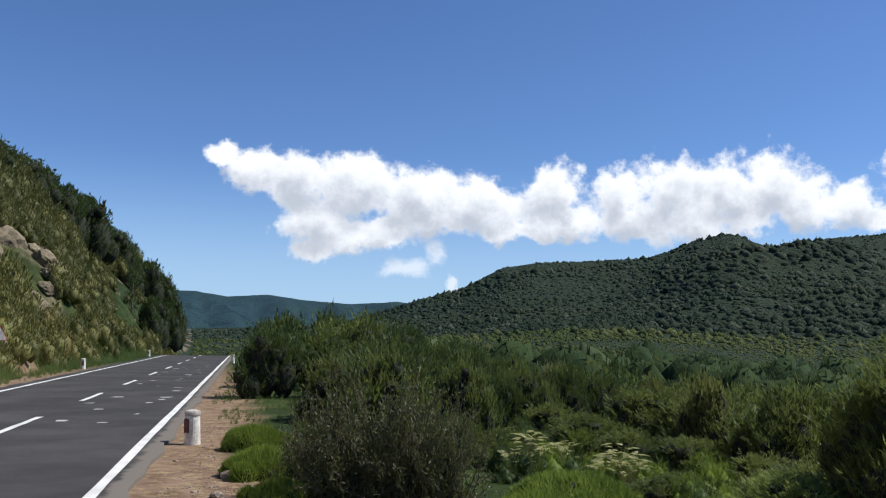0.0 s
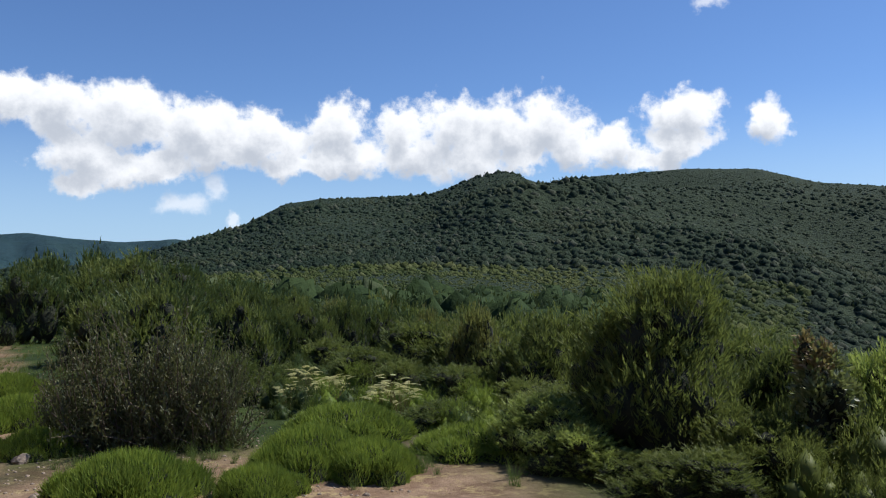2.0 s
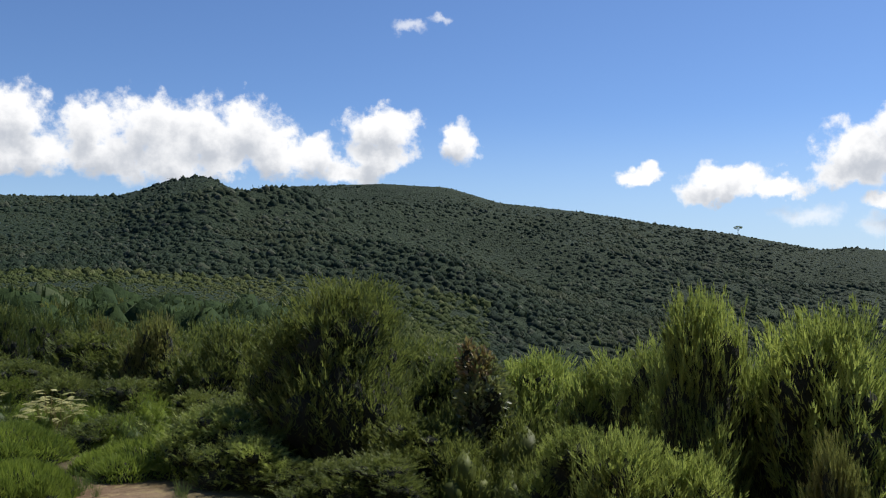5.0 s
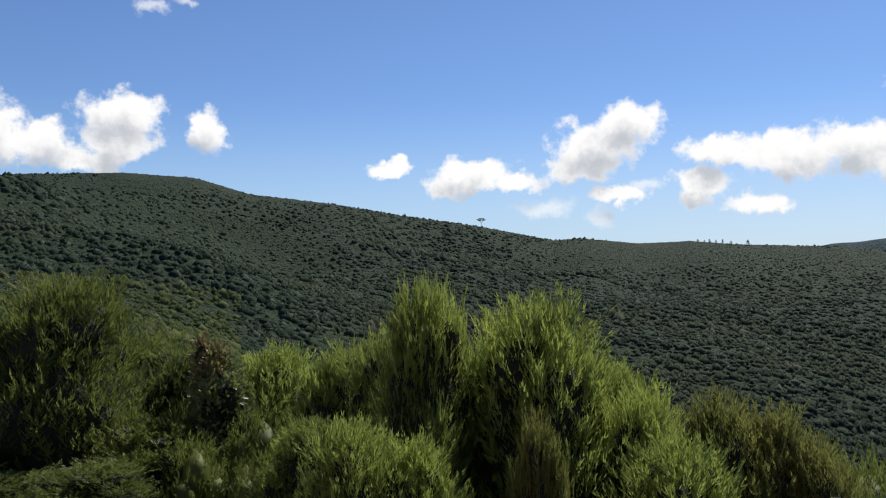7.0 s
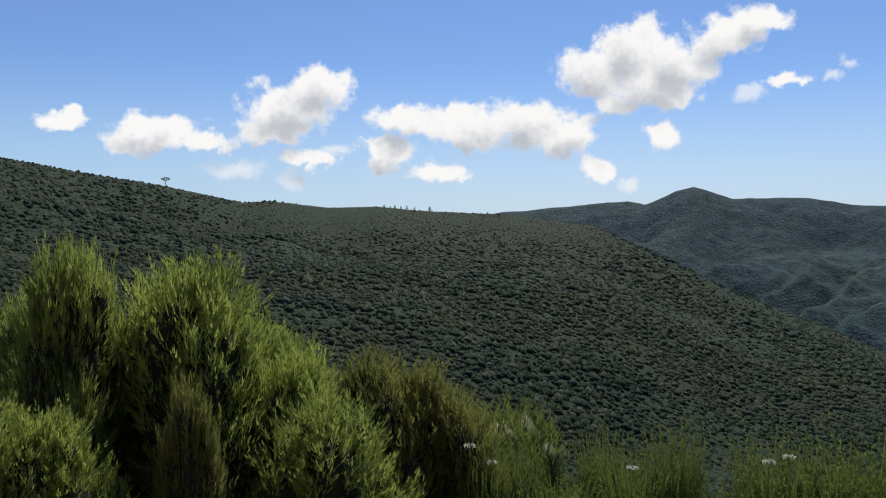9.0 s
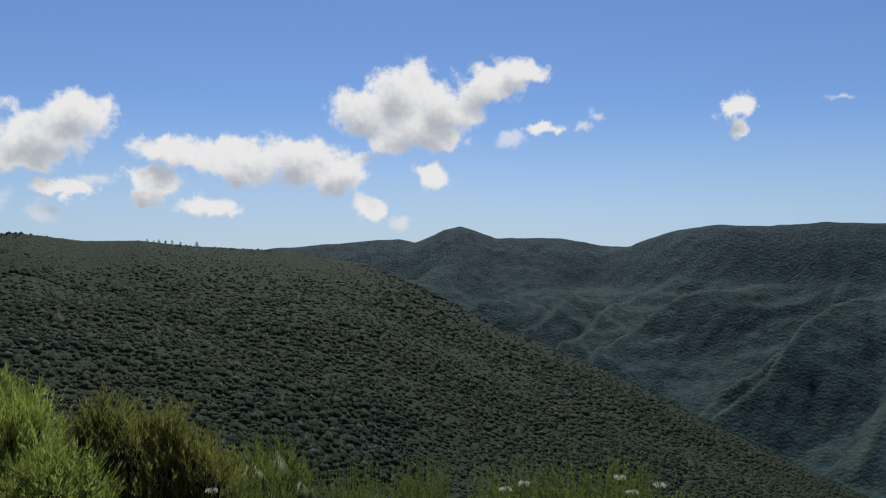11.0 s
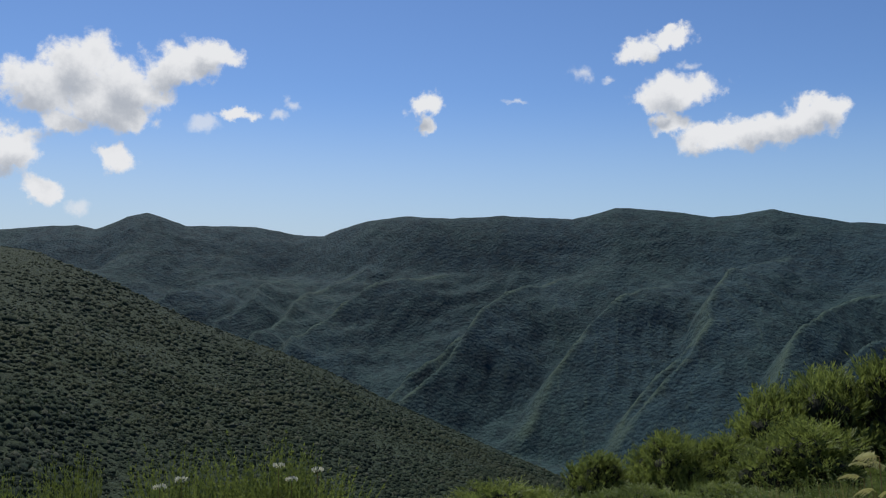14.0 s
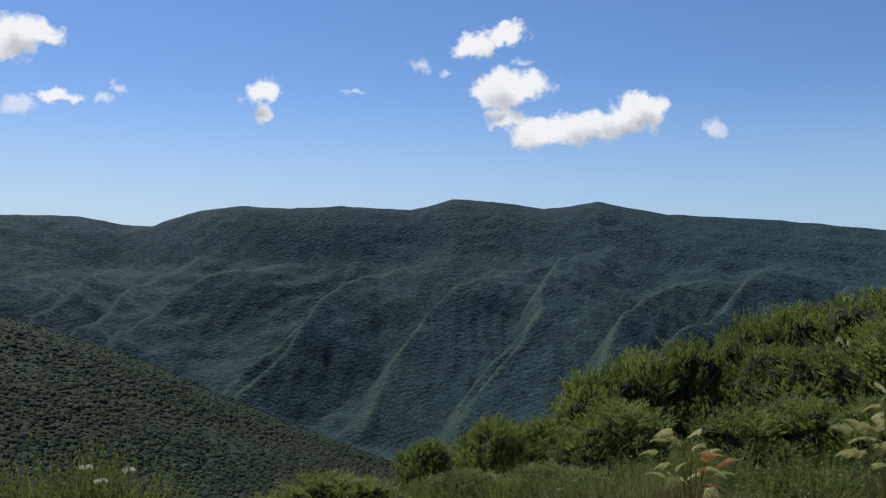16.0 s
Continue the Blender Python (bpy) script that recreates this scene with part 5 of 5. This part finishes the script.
def conifer_thing(seed):
    g = np.random.default_rng(seed)
    ob = thing("conifer")
    b, d, ln = [], [], []
    for k in range(70):
        h = 0.15 + 0.82 * k / 70
        a = k * 2.4
        reach = 0.2 * (1.02 - h) ** 0.8 * g.uniform(0.7, 1.2) + 0.015
        b.append((0, 0, h))
        d.append((math.cos(a), math.sin(a), 0.45))
        ln.append(reach)
    v = plumes(np.array(b, float), unit(np.array(d)), np.array(ln), 14, 0.05, 0.016, g, (20, 60))
    mesh_object("crown", v, tri_index(len(v) // 3), HEATH_DARK, ob)
    mesh_object("trunk", *stem_shape([(0, 0, -0.03), (0, 0, 0.5), (0, 0, 0.99)], [0.02, 0.013, 0.003]), BARK, ob)
    return ob


put("conifer", lambda: conifer_thing(500), -19.7, 118, 5.9, 2.6, 0.4, "dark pointed conifer on the wooded cutting", "tree").name = "conifer"
for i, (az, top) in enumerate([(66.6, 2.34), (67.0, 2.24), (67.3, 2.31), (67.7, 2.25), (68.1, 2.28), (68.6, 2.18), (69.6, 2.22)]):
    put("conifer", None, az, float(CREST_R(az)) * 0.99, top, 2.2 if i < 6 else 3.2, 0.4, "small conifer silhouetted on the far ridge", "tree", "ridge conifers")


def umbrella_tree():
    ob = thing("lone_tree")
    g = np.random.default_rng(510)
    mesh_object("trunk", *stem_shape([(0, 0, -0.05), (0.03, 0, 0.35), (0.0, 0.02, 0.75)], [0.035, 0.025, 0.012]), BARK, ob)
    for k in range(4):
        a = k * 1.6
        mesh_object("limb", *stem_shape([(0.02, 0, 0.45 + 0.05 * k), (0.2 * math.cos(a), 0.2 * math.sin(a), 0.68), (0.36 * math.cos(a), 0.36 * math.sin(a), 0.8)], [0.016, 0.011, 0.005], 4), BARK, ob)
    d = unit(g.normal(size=(260, 3)))
    c = d * np.array([0.45, 0.45, 0.13]) * g.uniform(0.5, 1, (260, 1)) + np.array([0, 0, 0.86])
    v = leaves(c, unit(d + np.array([0, 0, 0.4])), np.full(260, 0.1), np.full(260, 0.06), g)
    mesh_object("crown", v, leaf_index(260), HEATH_DARK, ob)
    return ob


put("umbrella", umbrella_tree, 52.75, float(CREST_R(52.75)) * 0.99, 3.95, 4.6, 0.9, "lone flat-topped tree on the ridge", "tree")


# ---- rock showing in the cutting ----
def rock_thing(seed, layers=5):
    """A broken outcrop: a lump cut into rough ledges."""
    bm = bmesh.new()
    bmesh.ops.create_icosphere(bm, subdivisions=3, radius=1.0)
    g = random.Random(seed)
    off = Vector((g.uniform(0, 50), g.uniform(0, 50), g.uniform(0, 50)))
    for v in bm.verts:
        p = v.co.copy()
        d = 1 + 0.35 * noise.noise(p * 1.3 + off) + 0.22 * (1 - 2 * abs(noise.noise(p * 2.9 + off))) + 0.12 * noise.noise(p * 7 + off)
        ledge = math.floor(p.z * layers + 0.8 * noise.noise(p * 2 + off))
        v.co = p * (d + 0.07 * math.sin(ledge * 12.9))
    me = bpy.data.meshes.new("rock_outcrop")
    bm.to_mesh(me)
    bm.free()
    me.materials.append(ROCK)
    return new("rock_outcrop", me)


rocks = [rock_thing(k) for k in range(3)]
g = random.Random(9)
spots = []
while len(spots) < 80:
    s, rise = g.uniform(24, 80), g.uniform(1.5, 10.0)
    if float(bare_rock(np.array([s]), np.array([rise]))[0]) > 0.18:
        spots.append((s, rise))
for i, (s, rise) in enumerate(spots):
    at = RD * s + RN * (-8.9 - rise)
    az, r = math.degrees(math.atan2(at.x, at.y)), math.hypot(at.x, at.y)
    size = g.uniform(0.28, 0.95)
    m = pose(at.x, at.y, z_at(az, r) - 0.1 * size, g.uniform(-15, 15), g.uniform(-40, -20), g.uniform(-30, 30)) @ Matrix.Diagonal((size * 0.7, size * 1.3, size, 1))
    if i < 3:
        ob = rocks[i]
        ob.matrix_basis = m
    else:
        first = rocks[i % 3]
        ob = copy_thing(first, m @ Matrix.Diagonal([1 / v for v in first.scale] + [1]))
    tagged(ob, "tan broken rock outcrop in the road cutting", "rock", "rock outcrops")
